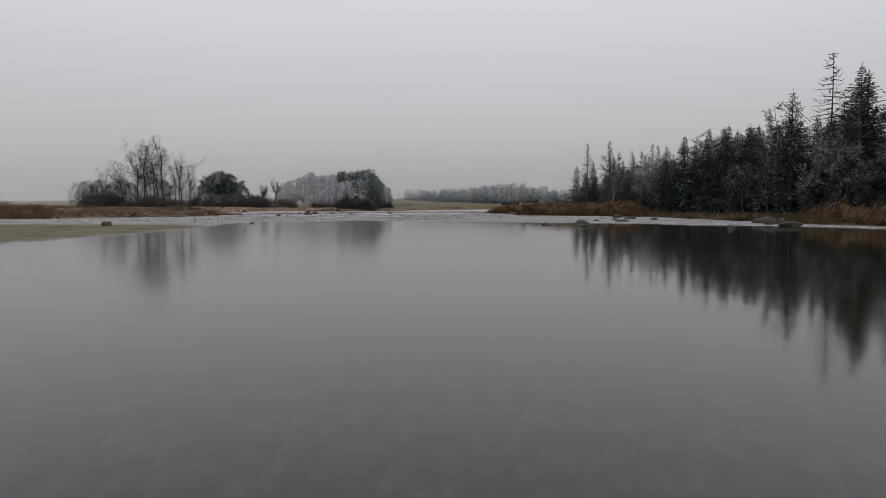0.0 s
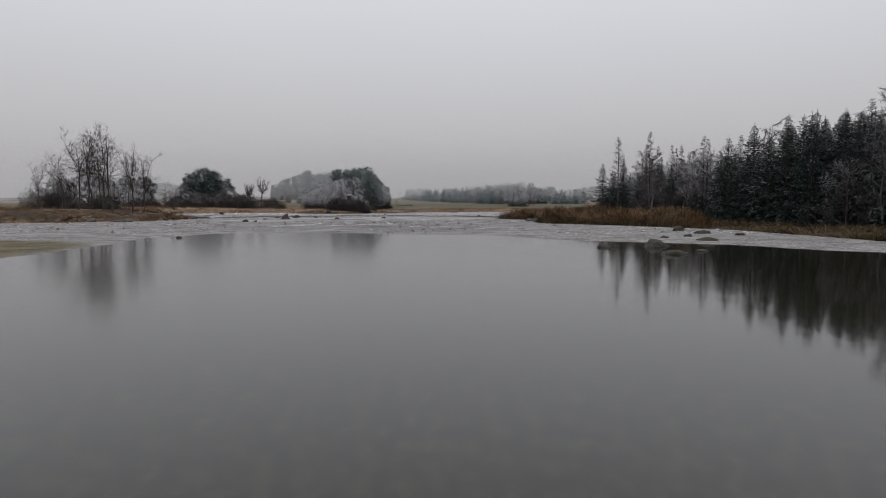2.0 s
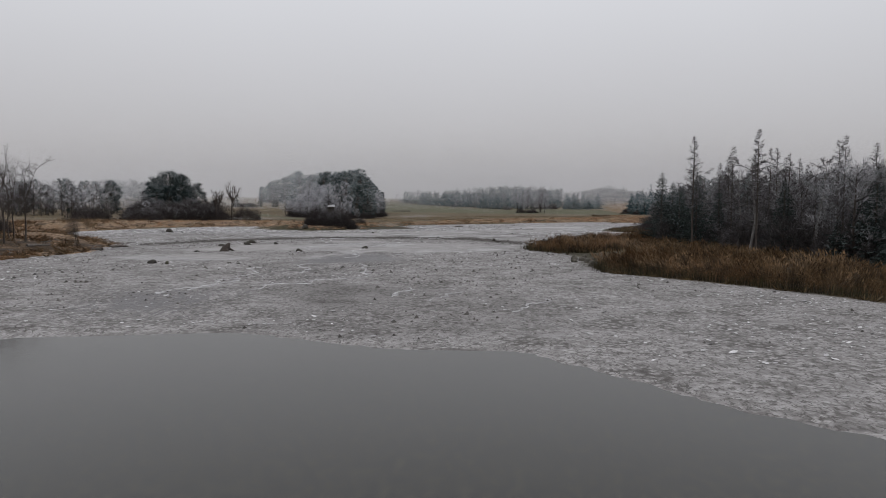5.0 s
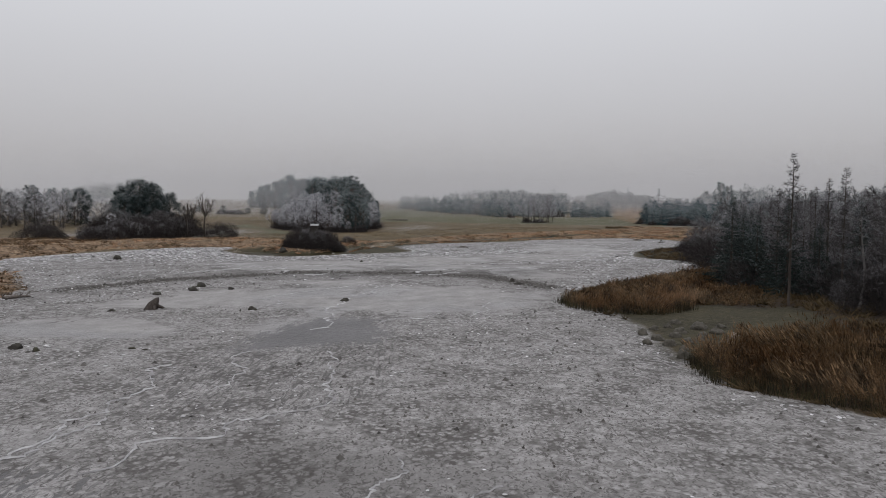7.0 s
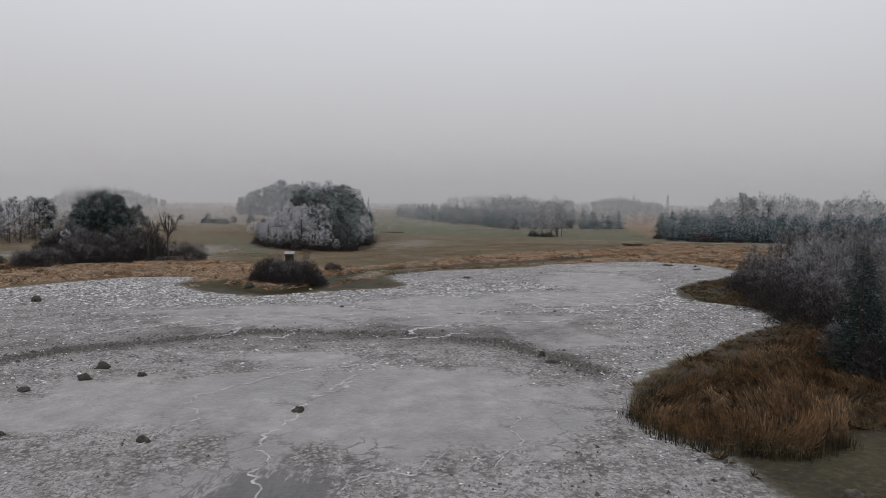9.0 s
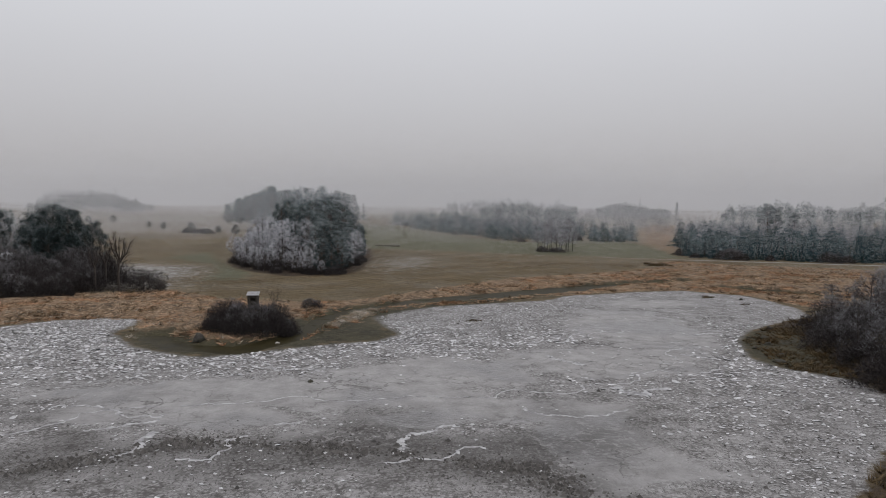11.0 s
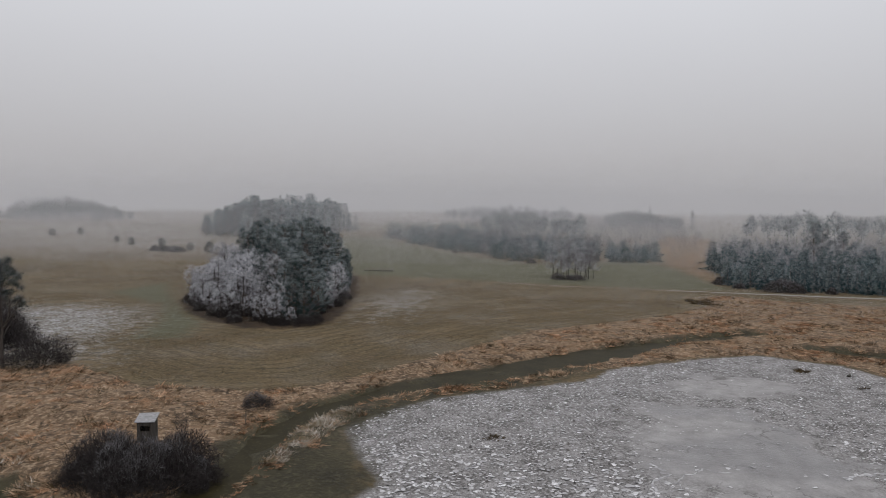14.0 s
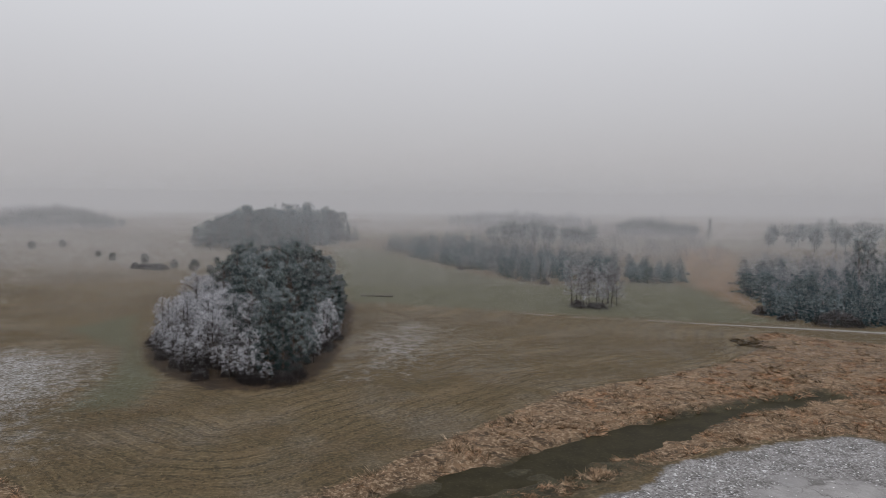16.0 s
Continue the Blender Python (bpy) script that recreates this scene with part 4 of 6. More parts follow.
class Kind:
    """Some differing plants of one kind, built once and then copied."""

    def __init__(self, name, label, category, group, bark_mat, crown_mat, makers, crown="crown", boost=1.0):
        self.name, self.label, self.category, self.group = name, label, category, group
        self.mats, self.makers, self.crown, self.first, self.boost = (bark_mat, crown_mat), makers, crown, {}, boost

    def plant(self, x, y, h, label="", group="", variant=None, squash=1.0, lean=0.0):
        k = int(rng.integers(len(self.makers))) if variant is None else variant
        z = height(x, y) - 0.05
        tall, make = self.makers[k]
        s = h * self.boost / tall
        m = pose(x, y, z, lean * rng.uniform(-1, 1), lean * rng.uniform(-1, 1), rng.uniform(0, 360)) @ Matrix.Diagonal((s * squash, s * squash, s, 1))
        if k not in self.first:
            trunk, crown = make(tall)
            over = tall / max(v[2] for v in crown.v)
            for soup in (trunk, crown):
                soup.v = [(a * over, b * over, c * over) for a, b, c in soup.v]
            root = new(self.name)
            part("trunk", trunk.mesh(self.name + "_trunk", self.mats[0], True), root)
            part(self.crown, crown.mesh(self.name + "_crown", self.mats[1]), root)
            tagged(root, self.label, self.category, self.group)
            root.matrix_basis = m
            self.first[k] = root
        else:
            src = self.first[k]
            keep = src.scale.copy()
            src.scale = (1, 1, 1)
            root = copy_thing(src, m)
            src.scale = keep
        return tagged(root, label, "", group)


def stand(kind, name, spots, label, category):
    """A far stand that nobody could count: the kind's crowns joined into one mesh."""
    shapes = []
    for tall, make in kind.makers:
        crown = make(tall)[1]
        v = np.array(crown.v)
        shapes.append((v * (tall / v[:, 2].max()), np.array([f for f in crown.f if len(f) == 3]), np.array([r for f, r in zip(crown.f, crown.r) if len(f) == 3]), tall))
    vs, fs, rs, k = [], [], [], 0
    for x, y, h in spots:
        v, f, r, tall = shapes[int(rng.integers(len(shapes)))]
        a, g = rng.uniform(0, 2 * math.pi), h / tall
        turned = np.column_stack([v[:, 0] * math.cos(a) - v[:, 1] * math.sin(a), v[:, 0] * math.sin(a) + v[:, 1] * math.cos(a), v[:, 2]])
        vs.append(turned * g + np.array((x, y, height(x, y) - 0.05)))
        fs.append(f + k)
        rs.append(r + rng.uniform(-0.12, 0.12))
        k += len(v)
    me = mesh_from(name, np.concatenate(vs), np.concatenate(fs).tolist(), kind.mats[1])
    me.attributes.new("rime", "FLOAT", "FACE").data.foreach_set("value", np.concatenate(rs).astype(np.float32))
    tagged(new(name, me), label, category, kind="stuff")


SPRUCE = Kind("spruce", "dark green spruce with a trace of frost on its boughs", "spruce", "spruces of the lakeside wood", M_BARK, M_NEEDLE_DARK,
              [(16, lambda h: spruce(h, 4.0, 0.40, 10, 34, 0.34, 0.95)), (14, lambda h: spruce(h, 3.5, 0.40, 10, 34, 0.32, 0.95)), (17, lambda h: spruce(h, 3.9, 0.42, 10, 34, 0.42, 0.98))])
THICKET = Kind("small_spruce", "small dark spruce at the wood's edge", "spruce", "small spruces of the wood's edge", M_BARK, M_NEEDLE_DARK,
               [(5, lambda h: spruce(h, 1.9, 0.42, 7, 14)), (5.5, lambda h: spruce(h, 1.7, 0.42, 7, 14))])
GREYWOOD = Kind("frosted_birch", "dense leafless birch grey with frost", "birch", "frosted birches of the muddy point", M_BARK, M_TWIG_WOOD,
                [(9, lambda h: billow(h, 2.7, 44, 130, 0.10, 0.03, 0.36)), (8, lambda h: billow(h, 2.9, 44, 130, 0.08, 0.03, 0.36)), (10, lambda h: billow(h, 2.4, 44, 120, 0.16, 0.03, 0.36))])
LARCH = Kind("larch", "bare grey larch with fine frosted twigs", "larch", "larches of the lakeside wood", M_BARK, M_TWIG_WOOD,
             [(15, lambda h: larch(h, 2.2)), (14, lambda h: larch(h, 1.9, 24, 1.2, 0.45)), (16, lambda h: larch(h, 2.4, 24, 1.2, 0.3))])
BIRCH = Kind("birch", "leafless birch with pale bark and frosted twigs", "birch", "birches of the lakeside wood", M_BARK_BIRCH, M_TWIG_WOOD,
             [(13, lambda h: broadleaf(h, 2.6, 16, 9, 14, 0.22, 0.045, 0.2)), (12, lambda h: broadleaf(h, 2.2, 15, 9, 14, 0.25, 0.045, 0.25))])
FIELDTREE = Kind("field_tree", "leafless tree with dark stems and frosted twigs", "tree", "trees of the field clump", M_BARK, M_TWIG_WHITE,
                 [(11, lambda h: broadleaf(h, 2.4, 16, 10, 15, 0.2, 0.045, 0.1)), (10, lambda h: broadleaf(h, 2.0, 15, 10, 15, 0.2, 0.045, 0.1))])
OLDPINE = Kind("tall_larch", "tall bare larch with long level boughs", "larch", "larches of the lakeside wood", M_BARK, M_TWIG_DARK,
               [(18, lambda h: larch(h, 4.6, 16, 2.0, 0.40, 0.22, 1.7))])
UNDERWOOD = Kind("hazel_shrub", "dense leafless shrub with grey frosted twigs", "shrub", "shrubs of the wood's edge", M_BARK, M_TWIG_WOOD,
                 [(5, lambda h: shrub(h, 3.0)), (6, lambda h: shrub(h, 3.4))], boost=1.15)
WILLOW = Kind("willow_shrub", "dense dark willow shrub without leaves", "shrub", "willow shrubs on the shore", M_BARK, M_TWIG_BUSH,
              [(4, lambda h: shrub(h, 3.6)), (4.5, lambda h: shrub(h, 3.2)), (4.2, lambda h: shrub(h, 2.7))], boost=1.15)
BARE = Kind("alder", "tall leafless alder with dark crooked branches", "tree", "bare trees on the west bank", M_BARK, M_TWIG_DARK,
            [(13, lambda h: crooked(h, 2, 2, 0.05)), (13, lambda h: crooked(h, 1, 3, 0.06)), (12, lambda h: crooked(h, 3, 2, 0.05)), (10, lambda h: crooked(h, 1, 2, 0.16))])
SNAG = Kind("dead_tree", "dead standing tree with forked bare limbs", "tree", "dead trees behind the shrubs", M_BARK, M_TWIG_DARK,
            [(11, lambda h: snag(h, 2.3)), (10, lambda h: snag(h, 1.8))])
PINE = Kind("pine", "dark Scots pine with frost on its needle clumps", "pine", "pines of the grove", M_BARK_PINE, M_NEEDLE_FROST,
            [(17, lambda h: pine(h, 3.4, 34, 210, 0.34, 0.30, 0.62)), (16, lambda h: pine(h, 3.1, 32, 210, 0.34, 0.31, 0.62)), (18, lambda h: pine(h, 3.7, 38, 210, 0.34, 0.29, 0.62))])
FULLPINE = Kind("edge_pine", "full-crowned pine, dark with frosted bough tips", "pine", "pines of the grove's edge", M_BARK_PINE, M_NEEDLE_FROST,
                [(12, lambda h: pine(h, 2.7, 54, 170, 0.10, 0.27, 0.55)), (11, lambda h: pine(h, 2.4, 52, 170, 0.10, 0.28, 0.55))])
RIME = Kind("frosted_alder", "broad-leaved tree white with hoarfrost", "tree", "hoarfrosted trees of the grove", M_BARK, M_TWIG_WHITE,
            [(11, lambda h: billow(h, 2.8, 34, 190, 0.2, 0.032, 0.31)), (12, lambda h: billow(h, 2.5, 34, 190, 0.22, 0.032, 0.33)), (10, lambda h: billow(h, 2.7, 32, 190, 0.18, 0.032, 0.31))])
YOUNG = Kind("young_spruce", "young spruce thickly coated with frost", "spruce", "young spruces of the far plantation", M_BARK, M_NEEDLE_WHITE,
             [(9, lambda h: spruce(h, 3.0, 0.75, 7, 8, 0.25, 2.0)), (8, lambda h: spruce(h, 2.7, 0.75, 7, 8, 0.25, 2.0)), (8.5, lambda h: spruce(h, 3.1, 0.8, 7, 8, 0.25, 2.0))])
FARPINE = Kind("frosted_pine", "tall pine grey with frost, standing far off", "pine", "pines of the far wood", M_BARK_PINE, M_NEEDLE_TALL,
               [(22, lambda h: pine(h, 4.6, 34, 38, 0.12, 0.38, 2.0)), (21, lambda h: pine(h, 4.2, 32, 38, 0.12, 0.4, 2.0)), (22, lambda h: spruce(h, 4.6, 1.1, 7, 9, 0.35, 3.0)), (20, lambda h: spruce(h, 4.2, 1.1, 7, 9, 0.35, 3.0))])
FARRIME = Kind("rimed_tree", "leafless tree pale with hoarfrost, standing far off", "tree", "hoarfrosted trees of the far woods", M_BARK, M_TWIG_GREY,
               [(12, lambda h: billow(h, 4.0, 26, 36, 0.05, 0.11, 0.42)), (11, lambda h: billow(h, 3.5, 26, 36, 0.05, 0.11, 0.42))])
OAK = Kind("oak", "broad dark-crowned tree with dense frosted twigs", "tree", "broad trees behind the shrubs", M_BARK, M_NEEDLE_BROAD,
           [(14, lambda h: pine(h, 4.6, 70, 190, 0.10, 0.30, 0.7)), (13, lambda h: pine(h, 4.2, 66, 190, 0.08, 0.32, 0.7))])


def scatter(polygon, gap, tries=4000):
    """Points in a polygon, no two closer than gap."""
    pts = np.array(polygon, float)
    lo, hi = pts.min(0), pts.max(0)
    cand = rng.uniform(lo, hi, (tries, 2))
    cand = cand[inside(cand[:, 0], cand[:, 1], polygon)]
    kept = []
    for c in cand:
        if all((c[0] - k[0]) ** 2 + (c[1] - k[1]) ** 2 > gap * gap for k in kept):
            kept.append(c)
    return [(float(a), float(b)) for a, b in kept]


# the lakeside wood on the east shore: tall dark spruces at its south end, then grey larches and birches, then frosted birches
for x, y, h in ((41.2, 82.4, 15.2), (46.0, 77, 17.0), (48.5, 72, 19.5), (44, 86, 12), (38.5, 96, 12.3), (36, 104, 12), (38.5, 101, 12.6), (34.6, 108, 10.8), (40.5, 104, 11.5), (42, 96, 12.5), (37.4, 99, 11.2), (40.2, 98.2, 12.8), (36.6, 101.6, 10.6), (42.6, 101, 12.2), (39.4, 107, 10.8), (36.4, 110.4, 9.4), (44.6, 104.5, 12), (41.6, 92.6, 11.6), (29, 152, 10.2), (30.6, 149.5, 8.2), (30.8, 143.5, 9.6),
                (31.5, 155, 8.8), (33, 142, 7.2), (35, 161, 8.5), (33.4, 126, 7.8), (39.8, 90.5, 11.0), (46, 92, 13), (50, 84, 16), (44.4, 80, 12), (47, 67, 15), (43, 74, 11.5), (51, 70, 18), (48, 79, 16.5), (53, 76, 18.5), (37.2, 117, 8.8)):
    SPRUCE.plant(x, y, h)
for x, y in scatter([(42, 92), (40, 102), (43, 111), (50, 112), (56, 92), (52, 84)], 2.8, 300):
    SPRUCE.plant(x, y, rng.uniform(10.5, 13.0))
for x, y, h in ((28.5, 138.4, 13.5), (29.3, 123, 12.7), (31.5, 147, 10.5), (33.5, 133, 11.2), (36, 120, 11.4), (40, 110, 11.5), (37, 137, 11.5), (42, 122, 11.5), (35.4, 145, 11.2),
                (39, 155, 10.5), (45, 114, 12), (46, 98, 13.5), (43, 166, 10), (47, 150, 11), (50, 138, 12), (34.8, 128, 10.4), (38.8, 126, 11.4), (40.6, 143, 11.8), (33.2, 138.5, 12)):
    LARCH.plant(x, y, h)
for x, y, h in ((30.8, 128, 10.5), (32, 134, 8.8), (34.5, 122, 9.8), (37, 113, 9.2), (41, 99, 9), (43, 90, 10.5), (38, 150, 9.2), (41, 160, 10), (45, 186, 10), (47, 195, 10), (50, 203, 9.5), (44, 178, 9.5), (40.5, 86.5, 9), (42.8, 84, 10), (44.6, 83.4, 9.5)):
    BIRCH.plant(x, y, h)
OLDPINE.plant(43.5, 78.2, 18.3)
for x, y, h in ((42.6, 73, 8), (37.8, 88, 7.0), (42.2, 76.4, 9.5), (45, 70, 8.5)):
    GREYWOOD.plant(x, y, h, "leafless grey birch before dark spruces", "birches of the lakeside wood")
for x, y in scatter([(47, 62), (42, 82), (39, 94), (36, 106), (33.5, 118), (33, 130), (34, 144), (35, 156), (40, 168), (45, 182), (50, 198), (54, 212), (62, 220), (74, 222), (70, 62)], 4.2, 1800):
    tall = float(np.interp(y, [62, 85, 105, 114, 140, 180, 222], [17.5, 14, 12, 9.6, 10.4, 10.6, 9.5])) * rng.uniform(0.78, 1.06)
    pick = rng.uniform()
    if y > 158:
        (GREYWOOD if pick < 0.68 else BIRCH if pick < 0.9 else LARCH).plant(x, y, tall)
    elif y > 108:
        (SPRUCE if pick < 0.14 else LARCH if pick < 0.5 else BIRCH if pick < 0.78 else GREYWOOD).plant(x, y, tall * (0.85 if pick < 0.14 else 1.0))
    else:
        (SPRUCE if pick < 0.5 else LARCH if pick < 0.66 else BIRCH).plant(x, y, tall)
for x, y, h in ((40.5, 189, 6.5), (43.0, 198, 7), (44.5, 206, 6.5), (48.5, 213, 7), (54, 217, 7), (60, 222, 6.5), (40.2, 181, 7.5), (45.5, 190, 9.5), (50, 207, 9.5), (56, 212, 10), (66, 225, 7.5), (47.5, 200, 9.5), (43.5, 184, 9.5), (39, 173, 8)):
    GREYWOOD.plant(x, y, h)
for x, y, h in ((39, 177, 4), (41.5, 194, 3.5), (43.5, 202, 3.5), (46.5, 209.5, 3.5), (51, 215.5, 4), (58, 220, 3.5), (39.6, 185.5, 3.6), (37, 168, 3.4), (35.5, 164, 2.8)):
    WILLOW.plant(x, y, h)
for x, y in scatter([(46, 60), (39, 80), (36, 92), (33.5, 105), (32.5, 118), (32.5, 130), (32, 141), (29.5, 150), (31, 156), (36, 164), (42, 178), (48, 178), (42, 160), (37, 146), (36, 130), (38, 112), (43, 92), (50, 66)], 2.6, 700):
    (THICKET if y < 112 or rng.uniform() < 0.45 else UNDERWOOD).plant(x, y, rng.uniform(2.2, 5.0) if y < 112 else rng.uniform(1.8, 4.2))

for x, y in scatter([(47, 66), (42.5, 84), (39.5, 95), (37, 106), (35, 118), (35, 130), (35, 143), (38, 156), (42, 166), (50, 166), (45, 150), (42, 135), (44, 115), (51, 92), (58, 68)], 3.1, 900):
    if y < 112 or rng.uniform() < 0.35:
        THICKET.plant(x, y, rng.uniform(4.5, 8.5) if y < 112 else rng.uniform(3.0, 6.0), "young dark spruce crowding the wood's interior")
    else:
        UNDERWOOD.plant(x, y, rng.uniform(3.0, 5.5), "leafless grey shrub crowding the wood's interior")

for x, y in scatter([(58, 62), (66, 62), (74, 100), (72, 222), (98, 228), (104, 120), (98, 58)], 6.2, 800):
    pick = rng.uniform()
    (THICKET if pick < 0.25 or y < 95 else GREYWOOD if pick < 0.7 else BIRCH).plant(x, y, rng.uniform(8.0, 11.5) if y < 120 else rng.uniform(7.0, 10.0), "tree deeper in the lakeside wood, grey with frost", "trees deeper in the lakeside wood")

# the west bank: bare alders, willow shrubs and broad trees behind
for x, y, h, k in ((-58.6, 131, 13.6, 1), (-57.2, 132.6, 14.2, 0), (-54.6, 131.4, 13.8, 2), (-52.2, 129.2, 14.2, 1), (-50.6, 132.2, 11.5, 1), (-50.2, 135.4, 10.2, 3), (-61.8, 133.5, 10.2, 2), (-65, 131, 8.0, 3), (-53.6, 138, 10.5, 0), (-47.6, 142, 4.6, 2)):
    BARE.plant(x, y, h, variant=k, lean=5.0)
for x, y, h in ((-70, 146, 3.6), (-64, 150, 3.2), (-76, 152, 4.0), (-59, 141, 2.2), (-55, 134, 1.6), (-62, 136, 1.8)):
    WILLOW.plant(x, y, h)
for x, y, h in ((-60, 244.5, 11.5), (-64.5, 245, 9), (-66, 252, 9)):
    SNAG.plant(x, y, h)
for x, y, h in ((-57.0, 247.5, 3.9), (-67, 238, 3.4), (-71, 235, 3.8), (-77, 231, 3.4), (-69, 243, 4.5), (-76, 243, 4.8), (-73.5, 236.5, 4.2), (-66.5, 246, 4.6),
                (-72, 252, 5.5), (-83, 248, 5), (-72, 262, 6), (-80, 266, 6.5), (-88, 262, 6), (-96, 268, 6.5), (-84, 276, 7), (-70, 258, 5.5), (-79, 256, 5.5)):
    WILLOW.plant(x, y, h)
for x, y, h in ((-91, 279, 16.2), (-86.5, 277.5, 15.0), (-95.5, 281.5, 14.6), (-90, 285.5, 14.8), (-83.0, 281.5, 12.2), (-99, 285, 12.6), (-88.5, 273, 11.0), (-93.5, 274.5, 11.5), (-84.5, 275, 9.5)):
    OAK.plant(x, y, h)
for x, y, h in ((-99.5, 279, 9.5), (-95.5, 273.5, 9.0), (-101.5, 284, 8.5), (-92, 270, 7.0)):
    GREYWOOD.plant(x, y, h, "dense leafless tree grey with frost beside broad pines", "trees behind the west bank")
for x, y, h in ((-128, 300, 11), (-120, 315, 11), (-138, 308, 12), (-150, 316, 12.5), (-160, 305, 12), (-132, 322, 12), (-92, 264, 6), (-101, 272, 6)):
    RIME.plant(x, y, h)
for x, y, h in ((-145, 330, 14), (-155, 335, 15), (-166, 330, 14.5), (-176, 338, 14), (-137, 336, 13.5), (-163, 345, 15), (-150, 348, 14), (-183, 352, 13)):
    PINE.plant(x, y, h)
for x, y in scatter([(-122, 302), (-160, 300), (-176, 326), (-132, 332)], 5.5, 300):
    (FARRIME if rng.uniform() < 0.75 else OAK).plant(x, y, rng.uniform(11, 14.5), group="trees behind the west bank")
for x, y, h in ((-80, 217, 5.0), (-84, 222, 4.0)):
    BARE.plant(x, y, h, "small bare alder among shore grass", variant=2)
for x, y, h in ((-75, 222, 3.2), (-79, 226, 3.0), (-90, 232, 3.6), (-98, 240, 4.0)):
    WILLOW.plant(x, y, h)
for x, y, h in ((-29.4, 208.4, 4.0), (-26.4, 207.2, 3.8), (-24.0, 208.4, 3.8), (-28.2, 207.8, 4.2), (-25.4, 208.8, 4.1), (-30.6, 209.4, 3.0), (-27.6, 206.4, 2.8), (-24.8, 211.6, 3.4), (-22.8, 210.2, 2.8), (-29.4, 210.8, 3.4), (-31.2, 207.8, 2.0), (-22.4, 208.6, 2.2)):
    WILLOW.plant(x, y, 0.94 * h, group="willow shrubs on the islet", squash=0.76)
WILLOW.plant(-23, 229, 1.6)

# the grove in the field: white broad-leaved trees in front, pines behind
GROVE_EDGE = [(-62, 314), (-55, 296), (-46, 285), (-39, 279), (-32, 277.5), (-26.5, 280.5), (-24.8, 292), (-25.5, 318), (-29, 354), (-42, 362), (-64, 346), (-66, 325)]
for x, y in scatter([(-61, 316), (-57, 303), (-52, 293), (-45, 285), (-38, 280), (-34, 279.5), (-35, 290), (-41, 301), (-47, 316), (-52, 340), (-66, 338), (-65, 325)], 3.4, 1400):
    deep = -float(signed(np.array([x]), np.array([y]), GROVE_EDGE)[0])
    RIME.plant(x, y, (5.0 + 6.5 * float(smooth(deep / 9))) * rng.uniform(0.66, 1.2), squash=rng.uniform(1.0, 1.3))
for x, y in scatter([(-43, 302), (-35, 289), (-30, 285), (-26.5, 293), (-26, 318), (-29, 352), (-40, 360), (-54, 348), (-51, 335), (-48, 316)], 3.8, 1200):
    deep = -float(signed(np.array([x]), np.array([y]), GROVE_EDGE)[0])
    (FULLPINE if deep < 6 else PINE).plant(x, y, (9.5 + 9 * float(smooth(deep / 9))) * rng.uniform(0.74, 1.03) * float(np.interp(y, [282, 335], [0.82, 1.0])))
for x, y, h in ((-30.5, 281.5, 8.5), (-28.3, 281.5, 7.5), (-27.2, 284.5, 10), (-30.5, 285, 11.5), (-33, 286.5, 11), (-26.8, 289, 9.5)):
    FULLPINE.plant(x, y, h)
for x, y, h in ((-25.8, 297, 8), (-25.6, 303, 9.5), (-26, 309, 9), (-25.5, 292, 6), (-36, 280, 5.5), (-33, 279.5, 6), (-30, 279, 3.5), (-33.5, 282.5, 8)):
    RIME.plant(x, y, h)
for x, y in ((-58, 354), (-52, 357), (-46, 361)):
    PINE.plant(x, y, rng.uniform(9, 12))

for x, y in scatter([(-58, 306), (-50, 289), (-42, 280), (-33, 277), (-27, 279), (-24.5, 288), (-25, 318), (-29, 318), (-30, 286), (-44, 290), (-54, 312)], 2.3, 300):
    WILLOW.plant(x, y, rng.uniform(1.4, 2.8), "low dark thicket at the foot of the grove", "thicket under the grove")

# the clump of bare trees in the green field
for x, y in scatter([(29, 357), (31.5, 352), (37, 351), (42, 355), (40, 360), (33, 361)], 2.3, 200):
    FIELDTREE.plant(x, y, rng.uniform(8.5, 12.5), "leafless frosted tree in a clump on a green field")
for x, y, h in ((31, 353, 2.2), (36, 351.5, 1.8), (34, 352.5, 1.5)):
    WILLOW.plant(x, y, h, "low dark shrub at the foot of a tree clump", "shrubs of the field clump")

# plantations beyond the field: the front rows tree by tree, the rows behind joined
for x, y in scatter([(-30, 505), (-2, 448), (14, 417), (28, 398), (44, 405), (36, 413), (24, 424), (8, 454), (-20, 510)], 3.3, 900):
    (YOUNG if rng.uniform() < 0.85 else FARRIME).plant(x, y, rng.uniform(5.0, 8.5))
BAND = [(x, y, rng.uniform(5.5, 9.5)) for x, y in scatter([(-36, 520), (-20, 510), (8, 454), (24, 424), (36, 413), (56, 412), (62, 440), (30, 485), (0, 535)], 3.6, 3000)]
stand(YOUNG, "spruce_stand", BAND[::4] + BAND[1::4] + BAND[2::4], "dense young spruce plantation white with frost", "plantation")
stand(FARRIME, "birch_stand", BAND[3::4], "frosted leafless trees among young spruces", "wood")
for x, y in scatter([(75, 344), (78, 336), (92, 329), (130, 320), (150, 315), (150, 325), (130, 331), (95, 341), (82, 352)], 2.5, 1200):
    YOUNG.plant(x, y, rng.uniform(5.5, 9.0))
BLOCK = scatter([(84, 380), (82, 352), (95, 341), (130, 331), (150, 325), (150, 315), (190, 306), (215, 350), (150, 430), (100, 415)], 3.4, 6000)
rear = [float(smooth((y - 300 + 0.24 * (x - 80)) / 110)) for x, y in BLOCK]
pick = [rng.uniform() < 1.0 - 0.6 * r for r in rear]
stand(YOUNG, "spruce_stand", [(x, y, rng.uniform(6.5, 10.0)) for (x, y), p in zip(BLOCK, pick) if p], "dense young spruce plantation beside a field road", "plantation")
